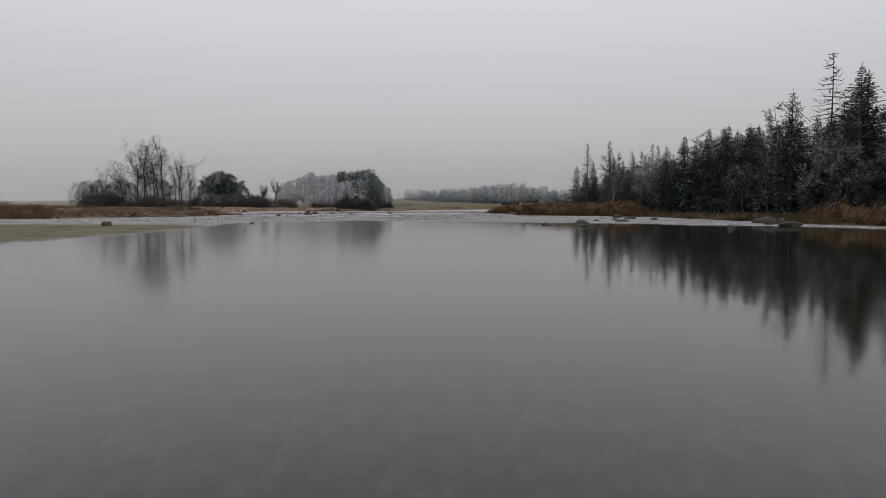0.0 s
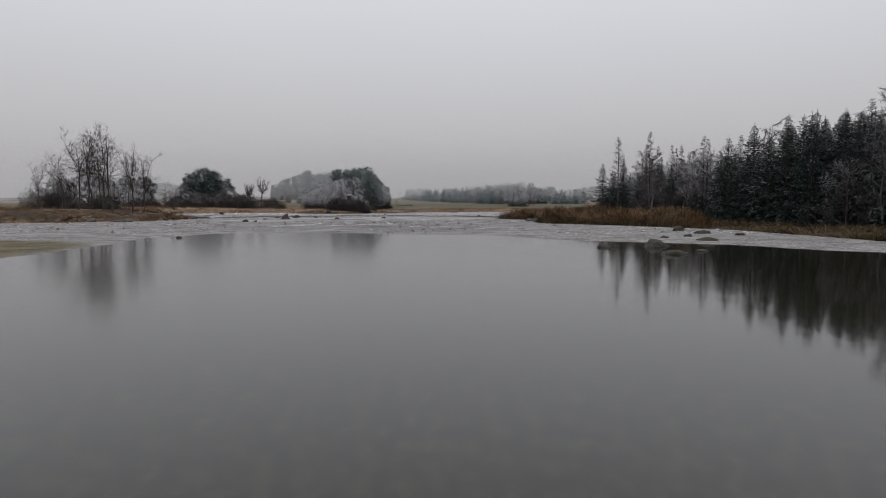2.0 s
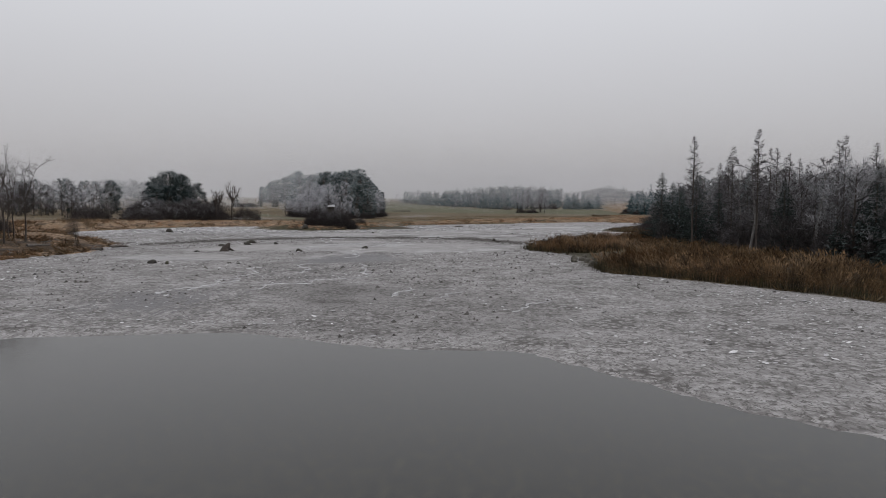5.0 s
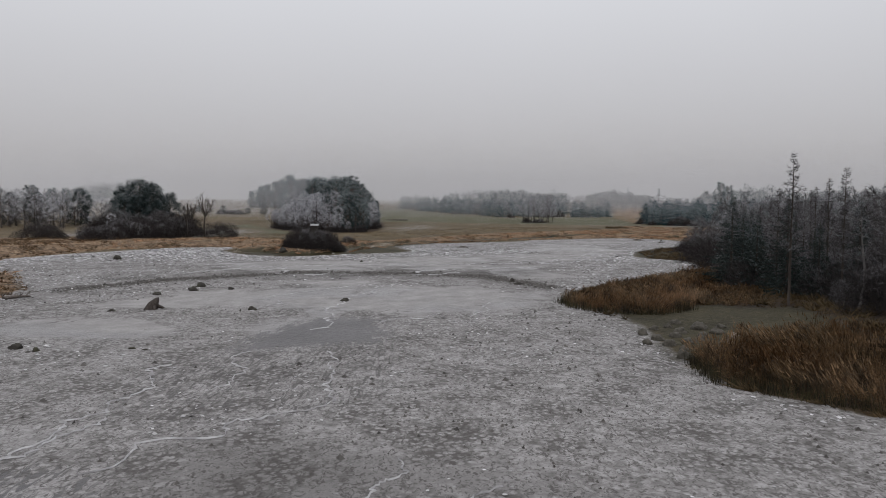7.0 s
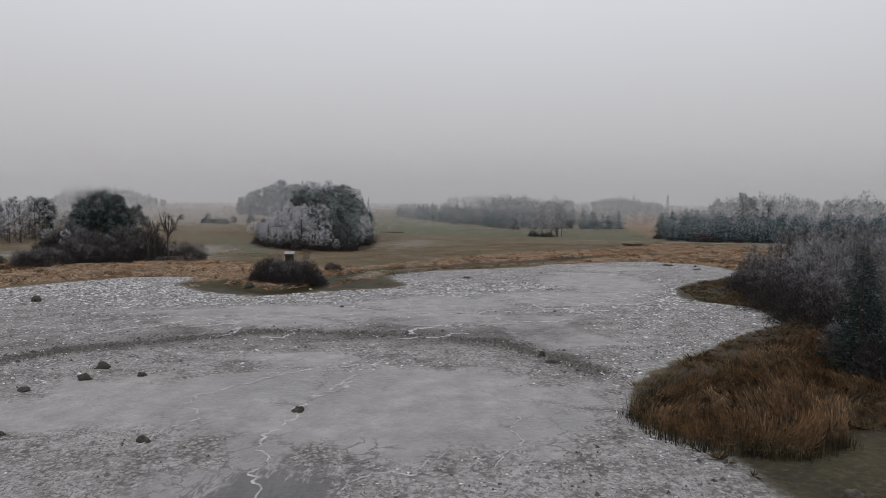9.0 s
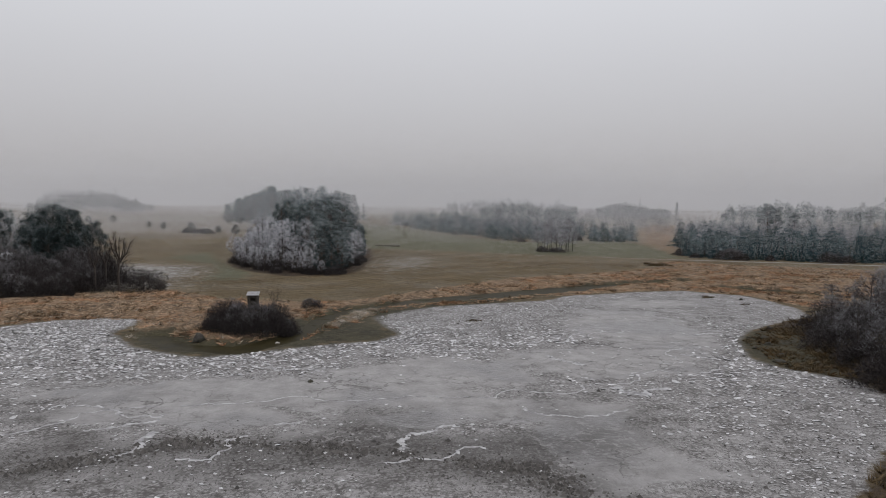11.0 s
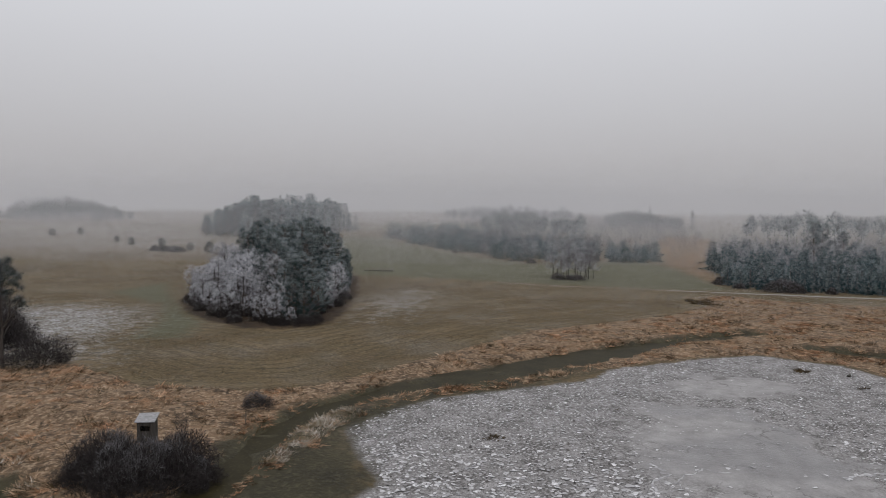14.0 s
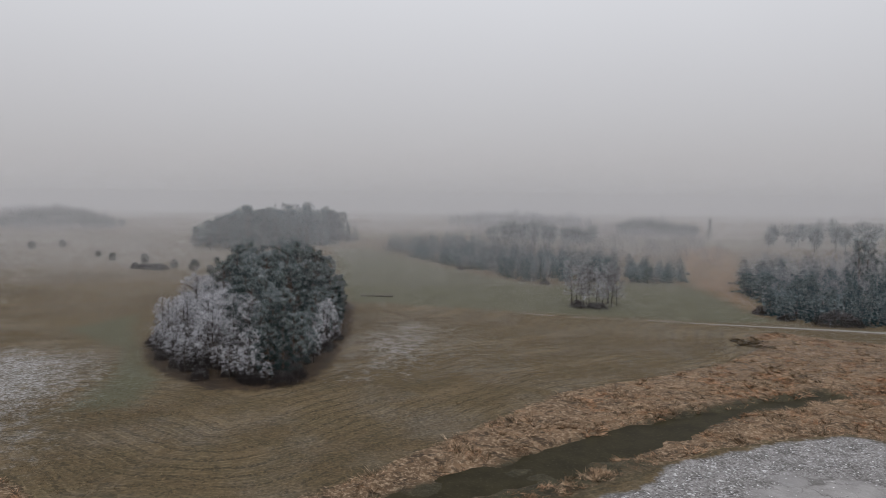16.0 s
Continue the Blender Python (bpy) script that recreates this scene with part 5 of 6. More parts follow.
stand(FARRIME, "birch_stand", [(x, y, rng.uniform(5.0, 8.5) + 3.0 * r * rng.uniform(0.2, 1.0)) for (x, y), p, r in zip(BLOCK, pick, rear) if not p], "hoarfrosted leafless wood behind young spruces", "wood")
for x, y, h in ((118.6, 379, 17.0), (122, 381, 15.4), (131, 384, 13.0)):
    PINE.plant(x, y, h)

for x, y, h in ((74, 345, 2.4), (76, 337, 1.8), (84, 331, 3.6), (87.5, 330, 3.0), (95, 327, 2.0), (111, 323.5, 3.3), (115, 323, 2.4), (131, 319, 3.6), (29, 396, 1.8), (3, 434, 1.6), (46, 403, 3.4), (50, 404, 2.6), (53, 406, 3.2)):
    WILLOW.plant(x, y, h, "round leafless shrub at a plantation's edge", "shrubs of the plantation edge")

# thin frosted woodland on the rise behind the plantations
stand(FARRIME, "birch_stand", [(x, y, rng.uniform(4.5, 9.0)) for x, y in scatter([(40, 470), (62, 440), (80, 420), (100, 430), (150, 560), (165, 700), (20, 690), (0, 540)], 8.0, 1200)], "thin frosted woodland on a foggy rise", "wood")
for x, y in scatter([(58, 402), (66, 398), (76, 404), (78, 420), (62, 424)], 3.2, 200):
    YOUNG.plant(x, y, rng.uniform(5.0, 8.5))
FARPINE.plant(161, 693, 15)
FARPINE.plant(157, 592, 14, squash=0.5)

# the tall wood behind the grove
for x, y in scatter([(-127, 514), (-112, 502), (-88, 508), (-66, 525), (-52, 575), (-90, 590), (-140, 585)], 5.0, 1100):
    FARPINE.plant(x, y, rng.uniform(0.76, 1.06) * float(np.interp(x, [-124, -112, -98, -80, -66, -54], [13, 17.5, 21.5, 22, 19, 13])))

# the hedge and small trees on the hill field
for x, y, h in ((-196, 500, 4), (-188, 512, 4), (-150, 470, 3.0), (-137, 455.8, 3.5), (-121, 448, 4.0), (-103, 432, 3.5), (-93, 424, 4.5), (-86, 420, 3.0)):
    OAK.plant(x, y, h, "small dark tree in a field hedge", "trees of the field hedge", squash=1.35)
for x, y in ((-117, 431), (-114, 430), (-111, 429), (-108, 428), (-106, 427)):
    WILLOW.plant(x, y, 2.5, "low dense hedge shrub with brown twigs", "shrubs of the field hedge")

# ---- far woods: nobody could count these ----


def far_wood(polygon, gap, low, high, label, slim=0.3, dome=0.0):
    mid, half = (min(p[0] for p in polygon) + max(p[0] for p in polygon)) / 2, (max(p[0] for p in polygon) - min(p[0] for p in polygon)) / 2
    s = Soup()
    for x, y in scatter(polygon, gap, 900):
        h, z = (low + (high - low) * rng.uniform(0, 1) ** 1.4) * (0.85 + 0.5 * float(fbm(np.array([x]), np.array([y]), 45, 77)[0])) * (1 - dome * ((x - mid) / half) ** 2), height(x, y)
        w = h * slim * rng.uniform(0.7, 1.2)
        n = 210
        d = unit(rng.normal(size=(n, 3)))
        f = rng.uniform(0.3, 1.0, n)[:, None]
        p = np.array((x, y, z + h * 0.55)) + d * f * np.array((w, w, h * 0.42))
        s.blades(p, p + unit(d + rng.normal(0, 0.6, (n, 3)) + np.array((0, 0, 0.5))) * rng.uniform(0.8, 2.0, n)[:, None], rng.uniform(0.4, 0.9, n), 0.3 + 0.4 * f[:, 0])
        s.tube([(x, y, z - 1), (x, y, z + h * 0.8)], (0.2, 0.06), 4)
    tagged(new("far_wood", s.mesh("far_wood", M_NEEDLE_FROST)), label, "wood", kind="stuff")


far_wood([(-330, 670), (-300, 650), (-250, 655), (-240, 690), (-320, 710)], 6, 18, 24, "distant frosted wood fading into fog", 0.3, 0.7)
far_wood([(0, 750), (60, 740), (120, 750), (130, 790), (30, 800)], 6.5, 7, 17, "distant pale tree group in fog", 0.28)
far_wood([(110, 640), (160, 620), (175, 660), (140, 690)], 5.5, 8, 13, "distant frosted copse in fog", 0.34)
far_wood([(160, 520), (300, 480), (420, 500), (420, 620), (200, 620)], 11, 12, 18, "distant wood edge in fog")
far_wood([(20, 560), (70, 540), (90, 580), (40, 610)], 7, 10, 14, "distant frosted trees behind the plantation")

# ---- haze: sheets of hair-fine level strands standing in for freezing fog over the fields ----


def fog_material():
    n = Nodes("pale_fog_strand", 1.0, 0.0)
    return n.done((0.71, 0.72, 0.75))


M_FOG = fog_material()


def fog_strands(y, cover, low):
    """A sheet of pale strands imitating haze, thinner towards the ground and its top."""
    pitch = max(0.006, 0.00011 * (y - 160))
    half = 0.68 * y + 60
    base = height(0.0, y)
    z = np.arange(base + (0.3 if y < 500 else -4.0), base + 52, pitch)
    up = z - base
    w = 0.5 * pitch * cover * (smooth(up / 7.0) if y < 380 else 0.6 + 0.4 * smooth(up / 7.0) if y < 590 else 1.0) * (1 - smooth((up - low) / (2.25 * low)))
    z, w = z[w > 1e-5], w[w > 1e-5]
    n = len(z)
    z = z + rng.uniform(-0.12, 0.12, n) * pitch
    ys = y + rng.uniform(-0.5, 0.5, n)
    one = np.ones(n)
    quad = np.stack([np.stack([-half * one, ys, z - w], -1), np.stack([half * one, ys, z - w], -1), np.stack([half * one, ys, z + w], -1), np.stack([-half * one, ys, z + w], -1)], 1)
    me = mesh_from("fog_strands", quad.reshape(-1, 3), np.arange(4 * n).reshape(-1, 4).tolist(), M_FOG)
    tagged(new("fog_strands", me), "sheet of fine pale strands standing in for fog over the fields", "fog", kind="stuff")


# added strand sheets, denser with distance to imitate thickening haze
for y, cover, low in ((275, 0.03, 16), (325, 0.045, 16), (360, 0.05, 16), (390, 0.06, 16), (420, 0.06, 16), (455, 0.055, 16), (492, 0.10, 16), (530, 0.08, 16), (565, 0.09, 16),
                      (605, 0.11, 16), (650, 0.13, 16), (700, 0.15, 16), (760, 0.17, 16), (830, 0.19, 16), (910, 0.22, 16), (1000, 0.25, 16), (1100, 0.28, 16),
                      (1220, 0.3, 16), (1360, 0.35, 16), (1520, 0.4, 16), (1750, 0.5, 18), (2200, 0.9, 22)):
    fog_strands(y, cover, low)

# ---- reeds and grasses ----


def grass_points(polygons, density, avoid=()):
    out = []
    for poly in polygons:
        pts = np.array(poly, float)
        lo, hi = pts.min(0), pts.max(0)
        n = int((hi - lo).prod() * density)
        c = rng.uniform(lo, hi, (n, 2))
        ok = inside(c[:, 0], c[:, 1], poly)
        for bad in avoid:
            ok &= ~inside(c[:, 0], c[:, 1], bad)
        out.append(c[ok])
    return np.concatenate(out)


def reed_bed(polygon, tall, label, density=38):
    """Standing dry reeds: stems, drooping leaves and plumes, leaning in clumps."""
    c = grass_points([polygon], density)
    x, y = c[:, 0], c[:, 1]
    z = land_height(x, y) - 0.05
    n = len(x)
    edge = smooth(-signed(x, y, polygon) / 1.2)
    h = tall * (0.66 + 0.2 * edge) * (1 + 0.55 * fbm(x, y, 1.5, 41, 2) + 0.30 * fbm(x, y, 6.5, 44, 2)) * rng.uniform(0.72, 1.18, n)
    lean = np.stack([fbm(x, y, 3.0, 51), fbm(x, y, 3.0, 61)], -1) * 2.1 + rng.normal(0, 0.09, (n, 2))
    foot = np.stack([x, y, z], -1)
    mid = foot + np.stack([lean[:, 0] * 0.35, lean[:, 1] * 0.35, h * 0.6], -1)
    top = foot + np.stack([lean[:, 0], lean[:, 1], h * (1 - 0.12 * np.abs(lean).sum(1))], -1)
    s = Soup()
    s.blades(foot, mid + (top - mid) * 0.4, np.full(n, 0.028))
    s.blades(mid - np.array((0, 0, 0.2)), top, np.full(n, 0.03))
    for k in range(2):
        p = foot + (mid - foot) * rng.uniform(0.35, 1.1, n)[:, None]
        q = p + np.stack([rng.normal(0, 0.28, n) + lean[:, 0] * 0.3, rng.normal(0, 0.28, n) + lean[:, 1] * 0.3, rng.uniform(-0.15, 0.45, n)], -1)
        s.blades(p, q, np.full(n, 0.04))
    tip = rng.uniform(size=n) < 0.7
    s.blades(top[tip] - (0, 0, 0.12), top[tip] + np.stack([lean[tip, 0] * 0.3, lean[tip, 1] * 0.3, np.full(tip.sum(), 0.16)], -1), np.full(tip.sum(), 0.085))
    tagged(new("reed_bed", s.mesh("reed_bed", M_REED)), label, "reeds", kind="stuff")


REEDS_TIP = [(9.2, 142), (9.8, 138.8), (11.8, 136.4), (16, 135.1), (19.5, 137), (23, 144), (28, 153), (31, 162), (28, 162), (22, 155), (17, 150.5), (12, 146.5)]
REEDS_NEAR = [(12.6, 117), (12.7, 113.2), (15, 110.9), (18, 108), (21, 103.8), (25, 97.5), (28, 96), (29.5, 110), (28, 123), (21, 122.5), (14.3, 120)]
REEDS_SHORE = [(37, 44), (34, 55), (32.5, 64), (35.5, 66), (40, 58), (43, 44)]
REEDS_WEST = [(-61, 107), (-75, 108), (-78, 117), (-66, 116)]
reed_bed(REEDS_TIP, 1.65, "dense russet reeds on the muddy lake shore")
reed_bed(REEDS_NEAR, 1.85, "tall russet reeds bending over the frozen mud")
reed_bed([(20, 139), (24, 146), (29.5, 157), (32.5, 166), (36, 172), (38, 168), (34, 155), (30, 146), (26, 139)], 1.15, "low rusty reeds and rank grass before the wood", 16)
reed_bed(REEDS_SHORE, 1.6, "brown reeds along the edge of the wood", 24)
reed_bed(REEDS_WEST, 2.3, "dark brown reeds on the west bank", 24)


def rush_fringe(points, label):
    """Short dark rushes standing in the mud along the front of a reed bed."""
    line = np.array(points, float)
    feet = []
    for p, q in zip(line, line[1:]):
        n = int(np.hypot(*(q - p)) * 60)
        feet.append(p + rng.uniform(0, 1, (n, 1)) * (q - p) + rng.normal(0, 0.28, (n, 2)))
    c = np.concatenate(feet)
    n = len(c)
    h = rng.uniform(0.5, 1.15, n) * (1 + 0.4 * fbm(c[:, 0], c[:, 1], 1.2, 231, 2))
    foot = np.column_stack([c, land_height(c[:, 0], c[:, 1]) - 0.05])
    s = Soup()
    s.blades(foot, foot + np.column_stack([rng.normal(0, 0.12, (n, 2)), h]), np.full(n, 0.04))
    tagged(new("rush_fringe", s.mesh("rush_fringe", M_RUSH)), label, "rushes", kind="stuff")


M_RUSH = reed_material("dark_rushes", (0.016, 0.015, 0.008), (0.075, 0.062, 0.030), (0.040, 0.036, 0.016))
rush_fringe([(17, 150.7), (12, 146.8), (9.0, 142), (9.7, 138.6), (11.8, 136.2), (16, 134.9), (19.5, 136.8)], "short dark rushes before russet reeds")
rush_fringe([(14.3, 120.2), (12.5, 117), (12.5, 113.2), (15, 110.7), (18, 107.8), (21, 103.6), (25, 97.3)], "short dark rushes at the edge of tall reeds")


def tussocks(name, polygons, density, size, material, label, blades=14, avoid=(), flat=0.5, slim=0.13):
    """Collapsed grass tussocks."""
    c = grass_points(polygons, density, avoid)
    z = land_height(c[:, 0], c[:, 1])
    keep = z > 0.03
    c, z = c[keep], z[keep]
    foot = np.repeat(np.column_stack([c, z]), blades, 0)
    n = len(foot)
    scale = np.repeat(size * rng.uniform(0.6, 1.3, len(c)) * (0.55 + 0.9 * smooth(0.5 + 1.3 * fbm(c[:, 0], c[:, 1], 2.2, 161, 2))), blades)
    comb = np.repeat(np.column_stack([fbm(c[:, 0], c[:, 1], 6, 71), fbm(c[:, 0], c[:, 1], 6, 81)]), blades, 0)
    a = rng.uniform(0, 2 * math.pi, n)
    start = foot + np.column_stack([np.cos(a), np.sin(a), np.zeros(n)]) * (0.25 * scale)[:, None] * rng.uniform(0, 1, n)[:, None]
    way = np.column_stack([np.cos(a) * 0.7 + comb[:, 0] * 1.2, np.sin(a) * 0.7 + comb[:, 1] * 1.6, rng.uniform(0.15, 1.0, n) * (1 - flat) * 1.6])
    s = Soup()
    s.blades(start - (0, 0, 0.04), start + way * (scale * rng.uniform(0.5, 1.1, n))[:, None], slim * scale)
    tagged(new(name, s.mesh(name, material)), label, "grass", kind="stuff")
tussocks("bank_grass", [[p if p[0] < 110 else (110, p[1]) for p in STRAW_NORTH]], 2.4, 0.52, M_STRAW, "collapsed straw-coloured grass tussocks on the north bank", 12, flat=0.62)
tussocks("grass_mat", [[p if p[0] < 100 else (100, p[1]) for p in STRAW_NORTH]], 0.55, 1.0, M_MAT, "pale flattened grass lying in mats on the bank", 24, flat=0.86, slim=0.045)
# dark tufts added to imitate the dark gaps between straw tussocks
tussocks("dark_tufts", [[p if p[0] < 100 else (100, p[1]) for p in STRAW_NORTH]], 0.22, 0.75, M_SEDGE, "dark tufts added for the gaps in straw-coloured bank grass", 12, flat=0.35, slim=0.07)
tussocks("bank_grass", [[p if p[0] > -95 else (-95, p[1]) for p in STRAW_WEST]], 0.9, 0.6, M_REED, "dark brown dry grass on the west bank under bare trees", 12)
tussocks("grass_mat", [[p if p[0] > -95 else (-95, p[1]) for p in STRAW_WEST]], 0.8, 0.7, M_MAT, "pale flattened grass lying on the west bank", 16, flat=0.84, slim=0.06)
tussocks("russet_grass", [[p if p[0] > -95 else (-95, p[1]) for p in STRAW_WEST]], 0.22, 0.85, M_REED, "russet grass tufts on the west bank", 30, flat=0.4, slim=0.045)
tussocks("sedge", [STRAW_EAST], 3.2, 0.6, M_SEDGE, "brown sedge and dry grass between reeds and wood", 14, (REEDS_TIP, REEDS_NEAR, OLIVE_EAST))


def frosted_grass_material():
    n = Nodes("frosted_grass", 0.8, 0.2)
    c = n.mix(n.island(), (0.17, 0.14, 0.10), (0.66, 0.61, 0.55))
    return n.done(n.mix(n.remap(n.noise(0.5, 3.0), 0.4, 0.65), c, (0.16, 0.13, 0.08)))


M_RIMEGRASS = frosted_grass_material()
RIDGE_EAST = [(2, 239), (14, 246), (22, 253.5), (34, 259), (47, 261.5), (49, 267), (38, 266), (22, 259), (12, 252.5), (4, 246)]
BANK_FROST = [(-18.8, 213), (-16.6, 213.5), (-15.0, 220), (-13.4, 224.4), (-11.2, 228.4), (-13.4, 229.6), (-16.2, 225.4), (-17.8, 221)]
tussocks("bank_grass", [RIDGE_EAST], 2.6, 0.5, M_STRAW, "brown tufted grass ridge between ditch and mud", 12, flat=0.6)
tussocks("frosted_grass", [BANK_FROST], 9.0, 0.55, M_RIMEGRASS, "frost-whitened grass ridge between ditch and mud", 15)
tussocks("frosted_grass", [[(-66, 209), (-57, 217.5), (-50, 220), (-45, 217), (-41, 206), (-31, 199), (-26, 202.5), (-32, 206), (-38, 212), (-42, 219), (-50, 226), (-60, 222), (-70, 212)]], 0.8, 0.5, M_RIMEGRASS, "frost-whitened grass along the muddy shore", 14)
FIELD_NEAR = [(-75, 248), (-52, 249), (-40, 239), (-28, 237), (-18, 239.5), (-9, 249.5), (0, 261), (14, 277), (29.5, 286), (46, 297), (52, 312), (20, 318), (-10, 300), (-40, 270), (-75, 270)]


def stubble_material():
    n = Nodes("field_stubble", 0.9, 0.15)
    return n.done(n.mix(n.math("POWER", n.island(), 1.6), (0.035, 0.024, 0.012), (0.30, 0.225, 0.135)))


tussocks("stubble", [FIELD_NEAR], 7.0, 0.2, stubble_material(), "short brown mown grass of the field", 3)
tussocks("sedge", [[(52, 308), (58, 305), (62, 309), (60, 314), (54, 314)]], 2.5, 0.9, M_SEDGE, "dark brown brushy weeds on the bank", 14)
for x, y, r in ((1.6, 220.8, 1.3), (16, 230, 0.8), (46, 248.5, 1.6), (-22, 124.5, 0.3), (49, 240, 0.7)):
    tussocks("grass_clump", [[(x - r, y - 0.5 * r), (x, y - 0.7 * r), (x + r, y), (x, y + 0.7 * r)]], 9, 0.45, M_SEDGE, "small dark grass clump on the frozen mud", 14)

# ---- frost flakes, peat clods and ice cracks on the lake bed ----


def on_mud(c):
    x, y = c[:, 0], c[:, 1]
    return (signed(x, y, LAKE) < -0.6) & (signed(x, y, OPEN_WATER) > 0.5) & ~inside(x, y, SPIT)


def flakes():
    """Curled plates of frozen mud and ice, white with frost."""
    a = rng.uniform((-75, 80), (56, 258), (130000, 2))
    x, y = a[:, 0], a[:, 1]
    shore = np.abs(signed(x, y, LAKE))
    slick = np.max([np.clip(1.2 - np.hypot((x - p) / c, (y - q) / e), 0, 1) for p, q, c, e in SLICKS], axis=0)
    chance = 0.075 + 0.03 * smooth((y - 130) / 30) + 0.75 * smooth((y - 178) / 26) + 0.45 * np.exp(-shore / 7.0) + 0.15 * smooth((-22 - x) / 18) + 0.5 * (fbm(x, y, 11, 91) - 0.1)
    chance = chance * (1 - 0.96 * smooth((slick - 0.05) / 0.4)) + 0.2 * smooth((y - 210) / 15) * (1 - slick) - 0.04 * smooth((130 - y) / 30)
    a = a[(rng.uniform(size=len(a)) < chance) & on_mud(a)]
    n, k = len(a), 6
    size = rng.uniform(0.055, 0.15, n) * (0.72 + 0.28 * smooth((a[:, 1] - 140) / 30)) * (1 + 0.65 * smooth((a[:, 1] - 170) / 22)) * (1 - 0.45 * smooth((a[:, 1] - 206) / 18)) * np.where(rng.uniform(size=n) < 0.10, rng.uniform(1.3, 1.9, n), 1)
    ang = np.arange(k) * 2 * math.pi / k + rng.uniform(-0.35, 0.35, (n, k))
    rad = size[:, None] * rng.uniform(0.55, 1.15, (n, k))
    tilt = rng.normal(0, 0.16, (n, 2))
    px, py = a[:, :1] + np.cos(ang) * rad * 1.1, a[:, 1:] + np.sin(ang) * rad * 0.95
    base = land_height(a[:, 0], a[:, 1])[:, None]
    pz = base + 0.035 + np.maximum(-0.03, tilt[:, :1] * (px - a[:, :1]) + tilt[:, 1:] * (py - a[:, 1:])) + rng.uniform(0, 0.02, (n, k))
    ring = np.stack([px, py, pz], -1)
    top = np.column_stack([a, base[:, 0] + 0.045 + 0.25 * size * rng.uniform(0.2, 0.6, n)])[:, None]
    verts = np.concatenate([top, ring], 1).reshape(-1, 3)
    faces = [(i * 7, i * 7 + 1 + j, i * 7 + 1 + (j + 1) % k) for i in range(n) for j in range(k)]
    tagged(new("frost_flakes", mesh_from("frost_flakes", verts, faces, M_FROST)), "curled white frost flakes strewn over grey mud", "frost flakes", kind="stuff")


flakes()


def clods():
    """Dark crumbs of wet peat: a band across the lake bed, and thinner all over."""
    c = []
    line = np.array(PEAT_BAND, float)
    for (ax, ay), (bx, by) in zip(line, line[1:]):
        n = int(math.hypot(bx - ax, by - ay) * 95)
        t = rng.uniform(0, 1, n)[:, None]
        c.append(np.array((ax, ay)) + t * np.array((bx - ax, by - ay)) + rng.normal(0, 1, (n, 2)) * rng.choice([0.5, 1.6], (n, 1)))
    c = [q[fbm(q[:, 0], q[:, 1], 5, 151) > rng.uniform(-0.35, 0.25, len(q))] for q in c]
    wide = rng.uniform((-60, 84), (40, 232), (17000, 2))
    keep = fbm(wide[:, 0], wide[:, 1], 9, 121) > rng.uniform(-0.2, 0.55, len(wide))
    slick = np.max([np.clip(1.2 - np.hypot((wide[:, 0] - p) / a, (wide[:, 1] - q) / b), 0, 1) for p, q, a, b in SLICKS], axis=0)
    c.append(wide[keep & (slick < 0.25)])
    c = np.concatenate(c)
    c = c[on_mud(c)]
    n = len(c)
    size = rng.uniform(0.04, 0.13, n) * np.where(rng.uniform(size=n) < 0.08, 1.9, 1) * np.where(line_distance(c[:, 0], c[:, 1], PEAT_BAND) < 1.5, 1.35, 1)
    z = land_height(c[:, 0], c[:, 1])
    ang = np.arange(4) * math.pi / 2 + rng.uniform(0, 1.5, (n, 1)) + rng.uniform(-0.3, 0.3, (n, 4))
    rad = size[:, None] * rng.uniform(0.7, 1.4, (n, 4))
    ring = np.stack([c[:, :1] + np.cos(ang) * rad, c[:, 1:] + np.sin(ang) * rad, np.repeat(z[:, None] - 0.03, 4, 1)], -1)
    top = np.column_stack([c + rng.normal(0, 0.02, (n, 2)), z + 0.02 + size * rng.uniform(0.4, 0.9, n)])[:, None]
    verts = np.concatenate([top, ring], 1).reshape(-1, 3)
    faces = [(i * 5, i * 5 + 1 + j, i * 5 + 1 + (j + 1) % 4) for i in range(n) for j in range(4)]
    tagged(new("peat_clods", mesh_from("peat_clods", verts, faces, M_CLOD)), "dark crumbs of wet peat scattered on frozen mud", "peat", kind="stuff")


clods()


def crack_material():
    n = Nodes("crack_ice", 0.6, 0.35)
    return n.done(n.mix(n.remap(n.noise(1.2, 4.0), 0.35, 0.65), (0.22, 0.215, 0.22), (0.48, 0.48, 0.49)))


M_CRACK = crack_material()


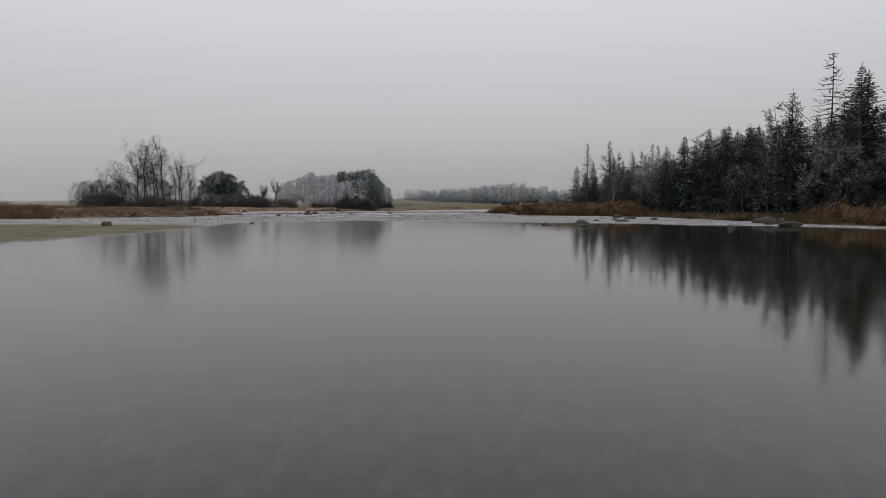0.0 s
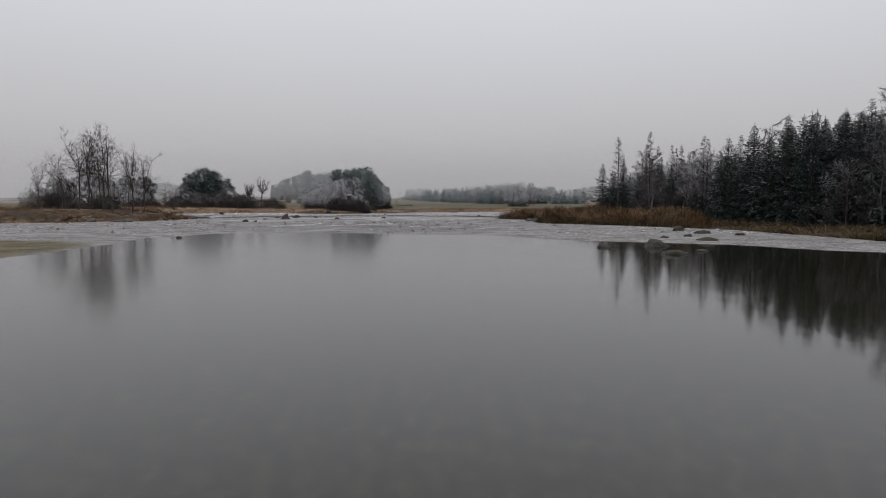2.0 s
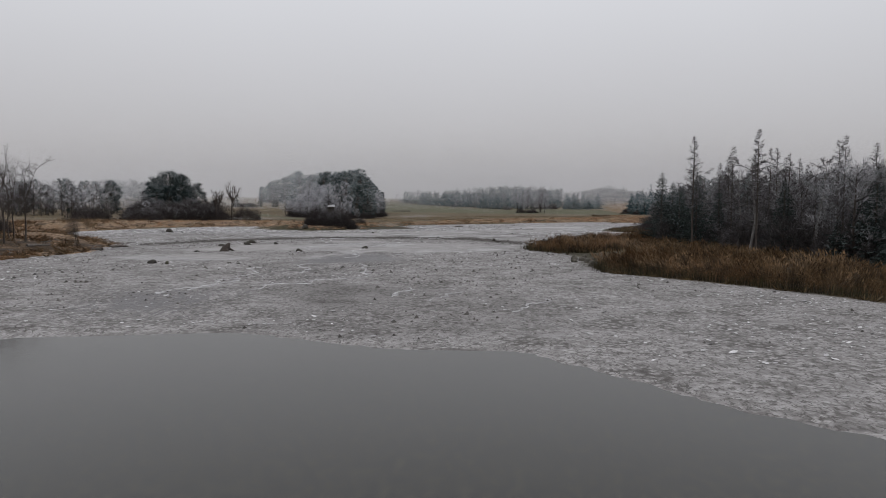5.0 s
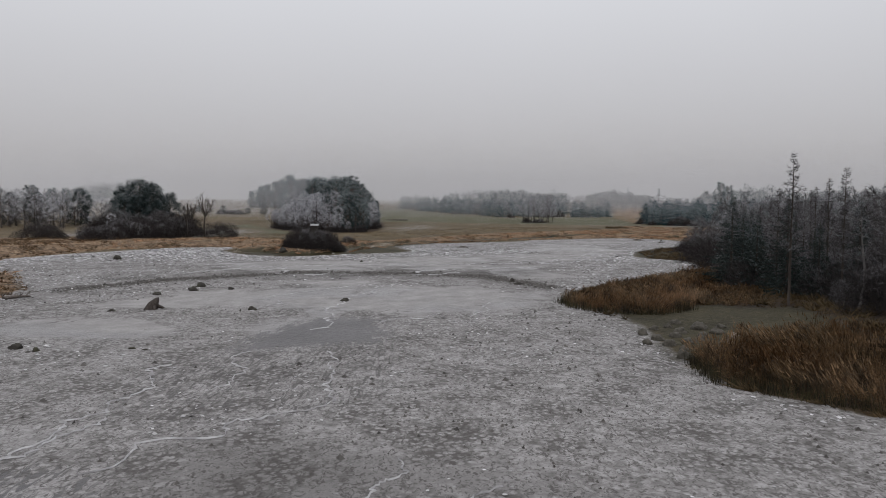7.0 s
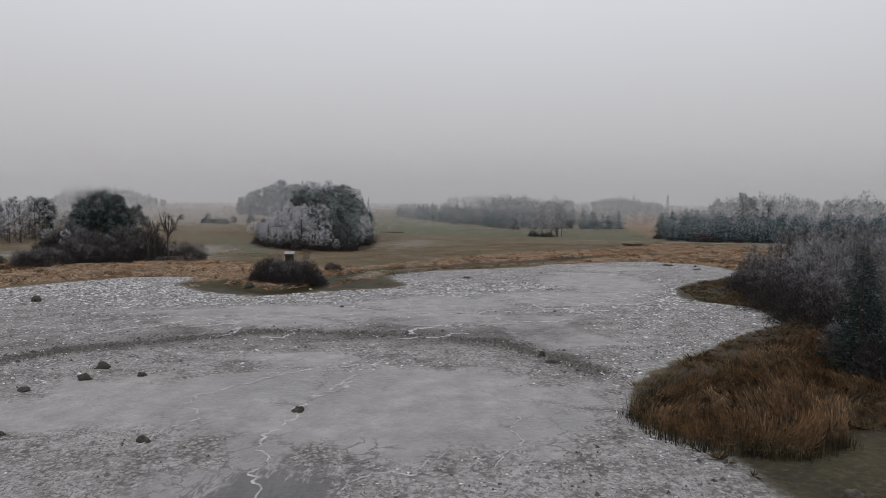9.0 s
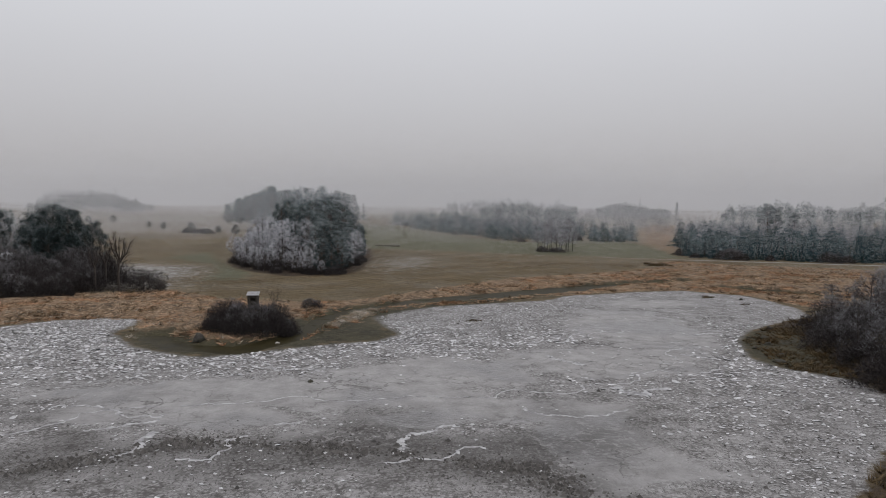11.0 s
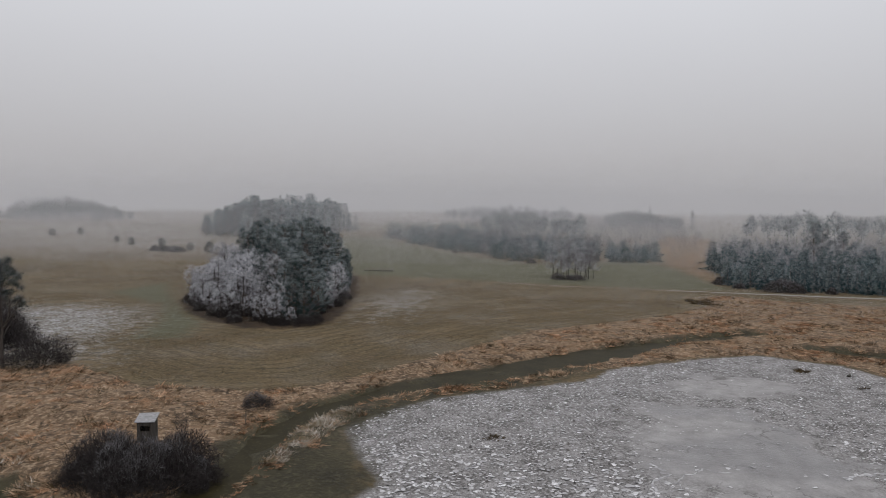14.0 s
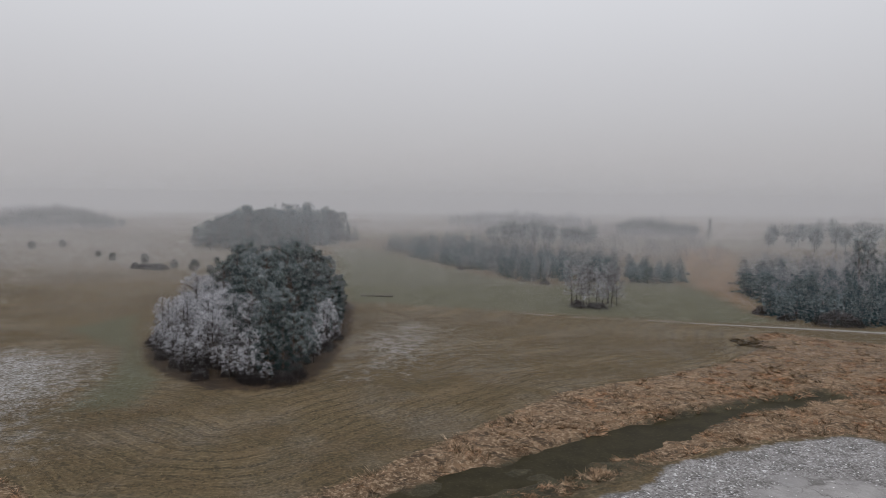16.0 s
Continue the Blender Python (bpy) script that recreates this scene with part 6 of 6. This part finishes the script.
def ice_crack(points, width, jag=0.35):
    """A raised, whitened crack that wanders between the given points."""
    pts = [np.array(p, float) for p in points]
    for level in range(4):
        out = []
        for p, q in zip(pts, pts[1:]):
            d = q - p
            out += [p, (p + q) / 2 + np.array((-d[1], d[0])) * rng.normal(0, jag * 0.5)]
        pts = out + [pts[-1]]
        jag *= 0.8
    pts = np.array(pts)
    pts[1:-1] += rng.normal(0, 0.05 + 0.06 * width, (len(pts) - 2, 2))
    z = land_height(pts[:, 0], pts[:, 1])
    d = np.gradient(pts, axis=0)
    side = np.column_stack([-d[:, 1], d[:, 0]])
    side /= np.linalg.norm(side, axis=1, keepdims=True) + 1e-9
    w = 0.30 * width * rng.uniform(0.2, 1.4, len(pts)) * np.where(rng.uniform(size=len(pts)) < 0.08, 2.2, 1)
    v = []
    for i in range(len(pts)):
        v += [(*(pts[i] - side[i] * w[i] / 2), z[i] + 0.01), (*pts[i], z[i] + 0.07), (*(pts[i] + side[i] * w[i] / 2), z[i] + 0.01)]
    f = []
    for i in range(len(pts) - 1):
        f += [(3 * i, 3 * i + 1, 3 * i + 4, 3 * i + 3), (3 * i + 1, 3 * i + 2, 3 * i + 5, 3 * i + 4)]
    tagged(new("ice_crack", mesh_from("ice_crack", v, f, M_CRACK, True)), "wandering white ice crack in frozen mud", "ice crack", "ice cracks on the lake bed")


# cracks of the lake bed, from its south end to the north: points and width
CRACKS_SOUTH = [
    ([(2.5, 92), (3.6, 95), (5, 97)], 0.12),
    ([(-2, 96), (-1, 99), (0.2, 100.5)], 0.14),
    ([(-4.4, 98), (-4.1, 100.4), (-3.6, 102.6)], 0.16),
    ([(-19.2, 99), (-19.2, 101.5), (-17.4, 103.9), (-16.6, 107.2)], 0.2),
    ([(-18.3, 101), (-17.6, 105), (-17, 108), (-16.8, 111.3), (-17.8, 114.5), (-17.6, 117)], 0.22),
    ([(-14.5, 101), (-10.7, 105), (-9.1, 108), (-7.8, 112.2), (-8.1, 115.7), (-9.3, 120.7)], 0.22),
    ([(-13.5, 112), (-13.0, 116), (-14.8, 119), (-13.8, 121)], 0.16),
]
CRACKS_MIDDLE = [
    ([(-11.8, 128), (-11.6, 133), (-12.2, 137), (-11.2, 142), (-10.3, 147), (-9.0, 152), (-7.6, 156.5)], 0.30),
    ([(-7, 131), (-3.5, 133.2), (-2.2, 136)], 0.12),
    ([(0.2, 134), (2.0, 138), (2.2, 142)], 0.16),
    ([(-18.7, 136.7), (-18.0, 139.5), (-17.2, 141.5), (-19.2, 143.5), (-17.5, 148), (-14.2, 152.5), (-11, 157)], 0.20),
    ([(-11.2, 145.5), (-9.6, 147.5), (-9.4, 151)], 0.35),
]
CRACKS_PEAT = [
    ([(-6.5, 166), (-3.0, 166.8), (0.2, 168.8)], 0.55),
    ([(-20, 166.4), (-17.2, 168.5), (-16.6, 171)], 0.5),
    ([(-24.1, 166.5), (-23.8, 170.2), (-23.5, 171.6)], 1.2),
    ([(-6.1, 167.5), (-5.8, 170.2), (-5.4, 171.8), (-3.8, 172.1), (-1.5, 173.5)], 0.8),
    ([(-38, 168), (-34, 171), (-31, 176), (-26, 178)], 0.35),
    ([(-28.7, 171.8), (-26.5, 172.9), (-24.3, 174.2), (-24.4, 175.8)], 0.6),
    ([(-15.3, 173.4), (-13.4, 174.2)], 0.7),
    ([(-34.1, 176.7), (-32.6, 177.6), (-30.6, 177.6), (-28.4, 176.6), (-24.4, 175.0)], 0.5),
]
CRACKS_NORTH = [
    ([(-24, 178), (-16, 181), (-9, 180), (-2, 181)], 0.2),
    ([(4.0, 178.4), (5.0, 176.6), (8.1, 175.8), (12.3, 178.0)], 0.5),
    ([(-2, 181), (4, 184), (9, 183), (13, 186)], 0.25),
    ([(13.6, 185.5), (14.3, 183.3), (15.4, 182.3), (17.8, 184.6)], 1.5),
    ([(13, 186), (16, 190.5), (19, 192), (24, 191), (27, 194)], 0.35),
    ([(-22.2, 192.2), (-19.1, 190.4), (-14.3, 189.7)], 0.7),
    ([(20, 195), (23, 198), (24, 202), (28, 204)], 0.45),
    ([(8.8, 198.1), (10.3, 195.5), (11.8, 193.5)], 1.1),
    ([(24, 199.5), (27.5, 197)], 0.9),
    ([(12, 208), (15.5, 209), (17.2, 212), (21, 212.5)], 0.3),
    ([(30, 211), (34, 212.5)], 0.8),
    ([(14.7, 214.4), (15.5, 211.7), (10.9, 205.4)], 0.7),
]
for points, width in CRACKS_SOUTH + CRACKS_MIDDLE + CRACKS_PEAT + CRACKS_NORTH:
    ice_crack(points, 1.5 * width)

# ---- stones, stump and driftwood ----


def boulder(x, y, w, h, depth=None, material=M_STONE, label="rounded grey boulder lying in the mud", group="boulders on the lake shore"):
    bm = bmesh.new()
    bmesh.ops.create_icosphere(bm, subdivisions=3, radius=1.0)
    off = Vector((rng.uniform(0, 50), rng.uniform(0, 50), 0))
    for v in bm.verts:
        p = v.co.copy()
        k = 0.9 + 0.42 * noise.noise(p * 1.2 + off) + 0.22 * noise.noise(p * 3.1 + off) + 0.08 * noise.noise(p * 7.0 + off)
        v.co = Vector((p.x * k, p.y * k, max(p.z * k, -0.35)))
    for f in bm.faces:
        f.smooth = True
    me = bpy.data.meshes.new("boulder")
    bm.to_mesh(me)
    bm.free()
    me.materials.append(material)
    ob = new("boulder", me)
    m = pose(x, y, max(height(x, y), -0.12), 0, 0, rng.uniform(-25, 25)) @ Matrix.Diagonal((w / 2, (depth or w * 0.8) / 2, h, 1))
    ob.matrix_basis = m
    tagged(ob, label, "boulder", group)


WATER_STONE = "mossy boulder rising from still water"
for x, y, w, h in ((9.5, 64.6, 0.95, 0.38), (9.6, 62.8, 0.75, 0.22), (13.2, 66.0, 2.0, 0.48), (12.0, 59.0, 1.5, 0.36), (14.2, 61, 0.8, 0.3), (21.6, 52, 0.7, 0.4)):
    boulder(x, y, w, h, label=WATER_STONE, group="boulders in the water")
for x, y, w, h in ((28.6, 62.0, 2.0, 0.55), (28.0, 59.2, 1.3, 0.65), (28.4, 56.6, 2.0, 0.5), (29.5, 60.6, 1.2, 0.5)):
    boulder(x, y, w, h, label="large pale-topped boulder on the shore", group="boulders on the shore")
for x, y, w, h in ((18.2, 70.8, 1.4, 0.25), (22.1, 88.6, 1.3, 0.5), (22.1, 82.3, 1.5, 0.3), (19, 77, 0.8, 0.2), (24, 79, 0.9, 0.25), (16.5, 75, 0.7, 0.15)):
    boulder(x, y, w, h, label="flat grey stone on frosty mud", group="stones on the mud flat")
for x, y, w, h in ((15.9, 130.6, 0.9, 0.4), (12.2, 126.6, 0.9, 0.4), (16.9, 128.3, 1.3, 0.5), (15.1, 127.1, 1.1, 0.45), (12.7, 124.6, 1.0, 0.45), (12.9, 122.8, 1.0, 0.4), (11.6, 123.3, 0.8, 0.35),
                   (12.6, 119.1, 1.0, 0.5), (16.2, 125.6, 1.0, 0.3), (17.5, 126.6, 1.2, 0.35), (14.2, 125.6, 0.9, 0.4), (14.5, 123.6, 1.0, 0.35), (15.6, 124.2, 0.9, 0.3), (13.6, 128.4, 0.8, 0.35),
                   (14.9, 129.2, 0.7, 0.3), (18.6, 128.6, 0.9, 0.3), (16.4, 122.6, 0.8, 0.3), (13.4, 121.2, 0.8, 0.35)):
    boulder(x, y, w * 0.95, h * 1.05, material=M_STONE_MID, group="stones of the reedy inlet", label="rounded mossy stone in the reedy inlet")
boulder(16.6, 121.2, 1.5, 0.95, material=M_STONE_PALE, label="pale granite boulder beside the reeds", group="stones of the reedy inlet")
for x, y, w, h in ((-18.6, 137.2, 0.75, 0.35), (-11.4, 142.8, 0.8, 0.35), (-28.5, 150.2, 1.1, 0.5), (-28.9, 153.7, 1.3, 0.45), (-24.9, 151.4, 0.8, 0.3), (-55, 189.2, 1.5, 0.8), (6.1, 159, 0.9, 0.5), (-29.3, 121.3, 0.8, 0.4),
                   (-21.4, 76.3, 0.45, 0.3), (-33, 67, 1.0, 0.45), (-27.6, 120.6, 0.5, 0.25), (-31, 147, 0.9, 0.3), (-21.9, 121.4, 0.5, 0.12), (-20.9, 121.0, 0.4, 0.10), (6.6, 156.6, 1.1, 0.25), (-30.5, 136.5, 0.8, 0.2),
                   (-15, 186, 0.6, 0.25), (51, 246, 0.7, 0.3)):
    boulder(x, y, w, h, label="dark stone lying on the frozen lake bed", group="stones on the lake bed")
boulder(-22.4, 204.2, 0.9, 0.25, material=M_STONE_PALE, label="pale flat stone beside the willow islet", group="stones of the islet")
boulder(-31.5, 203.6, 1.7, 0.75, label="dark mossy boulder at the foot of the islet", group="stones of the islet")
for x, y in ((33.5, 196), (35, 199), (36.5, 205), (34, 203), (38, 209), (37, 195), (39.5, 199.5), (42, 216)):
    boulder(x, y, rng.uniform(0.7, 1.5), rng.uniform(0.25, 0.5), label="mossy stone on the muddy point", group="stones of the muddy point")


def stump(x, y):
    """A leaning, split tree stump with root spurs."""
    root = new("tree_stump")
    s = Soup()
    s.tube([(-0.3, 0, -0.2), (-0.1, 0, 0.35), (0.28, 0, 0.85), (0.42, 0, 1.0)], (0.62, 0.46, 0.2, 0.03), 9)
    part("trunk", s.mesh("stump_trunk", M_BARK), root)
    for a in (0.2, 1.5, 2.6, 3.6, 5.0):
        r = Soup()
        d = np.array((math.cos(a), math.sin(a), 0))
        r.tube([d * 0.2 + (0, 0, 0.3), d * 0.65 + (0, 0, 0.12), d * 1.0 - (0, 0, 0.12)], (0.18, 0.12, 0.04), 6)
        part("root", r.mesh("stump_root", M_BARK), root)
    root.matrix_basis = pose(x, y, height(x, y), 0, 0, 8)
    tagged(root, "dark split tree stump leaning on the lake bed", "stump")


stump(-27.4, 137.8)


def fallen_log(x, y, length, turn, thick=0.22, branches=5, label="grey fallen trunk lying on the bank"):
    root = new("fallen_log")
    s = Soup()
    n = 6
    xs = np.linspace(0, length, n)
    s.tube([(a, 0.12 * math.sin(a), thick * 0.7 + 0.05 * math.sin(a * 1.7)) for a in xs], np.linspace(thick, thick * 0.35, n), 7)
    part("trunk", s.mesh("log_trunk", M_DEADWOOD, True), root)
    for i in range(branches):
        b = Soup()
        p = np.array((rng.uniform(0.3, 0.95) * length, 0, thick * 0.7))
        b.tube([p, p + (0.4, rng.normal(0, 0.5), 0.35), p + (0.9, rng.normal(0, 0.9), rng.uniform(0.3, 0.9))], (thick * 0.3, thick * 0.2, 0.015), 4)
        part("branch", b.mesh("log_branch", M_DEADWOOD), root)
    root.matrix_basis = pose(x, y, height(x, y), 0, 0, turn)
    tagged(root, label, "log", "fallen logs")


fallen_log(-17.6, 368, 9.0, 176, 0.32, 3, "long felled trunk lying in the mown field")
for x, y, length, turn in ((-47, 128, 3.0, 130), (-48.5, 133, 2.6, 60), (-46, 122, 3.0, 215), (-50, 119, 2.8, 140), (-62, 110, 2.4, 120), (-42.5, 138, 2.5, 150), (-44, 143, 2.4, 50)):
    fallen_log(x, y, length, turn)

# ---- the raised hunting hide on the islet ----


def box(bm, x0, x1, y0, y1, z0, z1):
    v = [bm.verts.new((x, y, z)) for z in (z0, z1) for x, y in ((x0, y0), (x1, y0), (x1, y1), (x0, y1))]
    for f in ((3, 2, 1, 0), (4, 5, 6, 7), (0, 1, 5, 4), (1, 2, 6, 5), (2, 3, 7, 6), (3, 0, 4, 7)):
        bm.faces.new([v[i] for i in f])


def boards(name, parent, spans, material, label=""):
    root = None
    for s in spans:
        bm = bmesh.new()
        box(bm, *s)
        me = bpy.data.meshes.new("board")
        bm.to_mesh(me)
        bm.free()
        me.materials.append(material)
        root = part("board", me, parent, label)
    return root


def hunting_hide(x, y, turn):
    """A boarded cabin on four poles, with a ladder and a sloping frosted roof."""
    root = new("hunting_hide")
    a, low, top = 0.8, 2.6, 4.35
    for sx in (-1, 1):
        for sy in (-1, 1):
            s = Soup()
            s.tube([(sx * 1.05, sy * 1.05, -0.4), (sx * 0.74, sy * 0.74, low), (sx * 0.72, sy * 0.72, top)], (0.09, 0.08, 0.07), 7)
            part("leg", s.mesh("hide_leg", M_POLE, True), root)
    for sx in (-1, 1):
        s = Soup()
        s.tube([(sx * 0.98, -0.98, 0.5), (sx * 0.80, 0.80, 2.7)], (0.045, 0.045), 5)
        part("brace", s.mesh("hide_brace", M_POLE), root)
    boards("floor", root, [(-a, a, -a + 0.2 * i, -a + 0.2 * i + 0.185, low, low + 0.05) for i in range(8)], M_PLANK)
    step = 0.16
    for sy in (-1, 1):
        spans = []
        for i in range(10):
            x0 = -a + i * step
            open_slot = sy < 0 and 2 <= i <= 7
            proud = 0.012 * (i % 2)
            for z0, z1 in (((low + 0.05, low + 1.0), (low + 1.45, top - 0.02)) if open_slot else ((low + 0.05, top + (0.12 if sy > 0 else -0.02)),)):
                spans.append((x0, x0 + step - 0.008, sy * a - 0.015 + proud, sy * a + 0.015 + proud, z0, z1))
        boards("wall", root, spans, M_PLANK)
    for sx in (-1, 1):
        boards("wall", root, [(sx * a - 0.015 + 0.012 * (i % 2), sx * a + 0.015 + 0.012 * (i % 2), -a + 0.03 + i * 0.154, -a + 0.03 + i * 0.154 + 0.146, low + 0.05, top + 0.01 * i) for i in range(10)], M_PLANK)
    bm = bmesh.new()
    lower, upper = top + 0.02, top + 0.32
    v = [bm.verts.new(p) for p in ((-1, -1.0, lower), (1, -1.0, lower), (1, 1.0, upper), (-1, 1.0, upper), (-1, -1.0, lower + 0.06), (1, -1.0, lower + 0.06), (1, 1.0, upper + 0.06), (-1, 1.0, upper + 0.06))]
    for f in ((3, 2, 1, 0), (4, 5, 6, 7), (0, 1, 5, 4), (1, 2, 6, 5), (2, 3, 7, 6), (3, 0, 4, 7)):
        bm.faces.new([v[i] for i in f])
    me = bpy.data.meshes.new("hide_roof")
    bm.to_mesh(me)
    bm.free()
    me.materials.append(M_ROOF)
    part("roof", me, root, "frosted pale grey sloping roof")
    ladder = Soup()
    for sx in (-0.25, 0.25):
        ladder.tube([(sx, 2.1, -0.3), (sx, 0.86, low + 0.3)], (0.04, 0.035), 5)
    rails = part("ladder", ladder.mesh("hide_ladder", M_POLE), root)
    for i in range(10):
        r = Soup()
        f = (i + 1) / 11
        r.tube([(-0.3, 2.1 - 1.24 * f, -0.3 + (low + 0.6) * f), (0.3, 2.1 - 1.24 * f, -0.3 + (low + 0.6) * f)], (0.025, 0.025), 5)
        part("rung", r.mesh("ladder_rung", M_POLE), rails)
    root.matrix_basis = pose(x, y, height(x, y), 0, 0, turn) @ Matrix.Diagonal((0.78, 0.78, 0.96, 1))
    tagged(root, "weathered boarded hunting hide on poles among willows", "hunting hide")


hunting_hide(-27.0, 210.6, 8)
BARE.plant(-24.3, 211.5, 5.6, "small bare alder beside the hunting hide")


def marker_post(x, y, h):
    s = Soup()
    s.tube([(0, 0, -0.3), (0, 0, h)], (0.06, 0.05), 6)
    ob = new("marker_post", s.mesh("marker_post", M_POLE))
    ob.matrix_basis = pose(x, y, height(x, y))
    tagged(ob, "short rusty brown wooden post in bank grass", "post")


marker_post(-22.6, 223.0, 1.3)
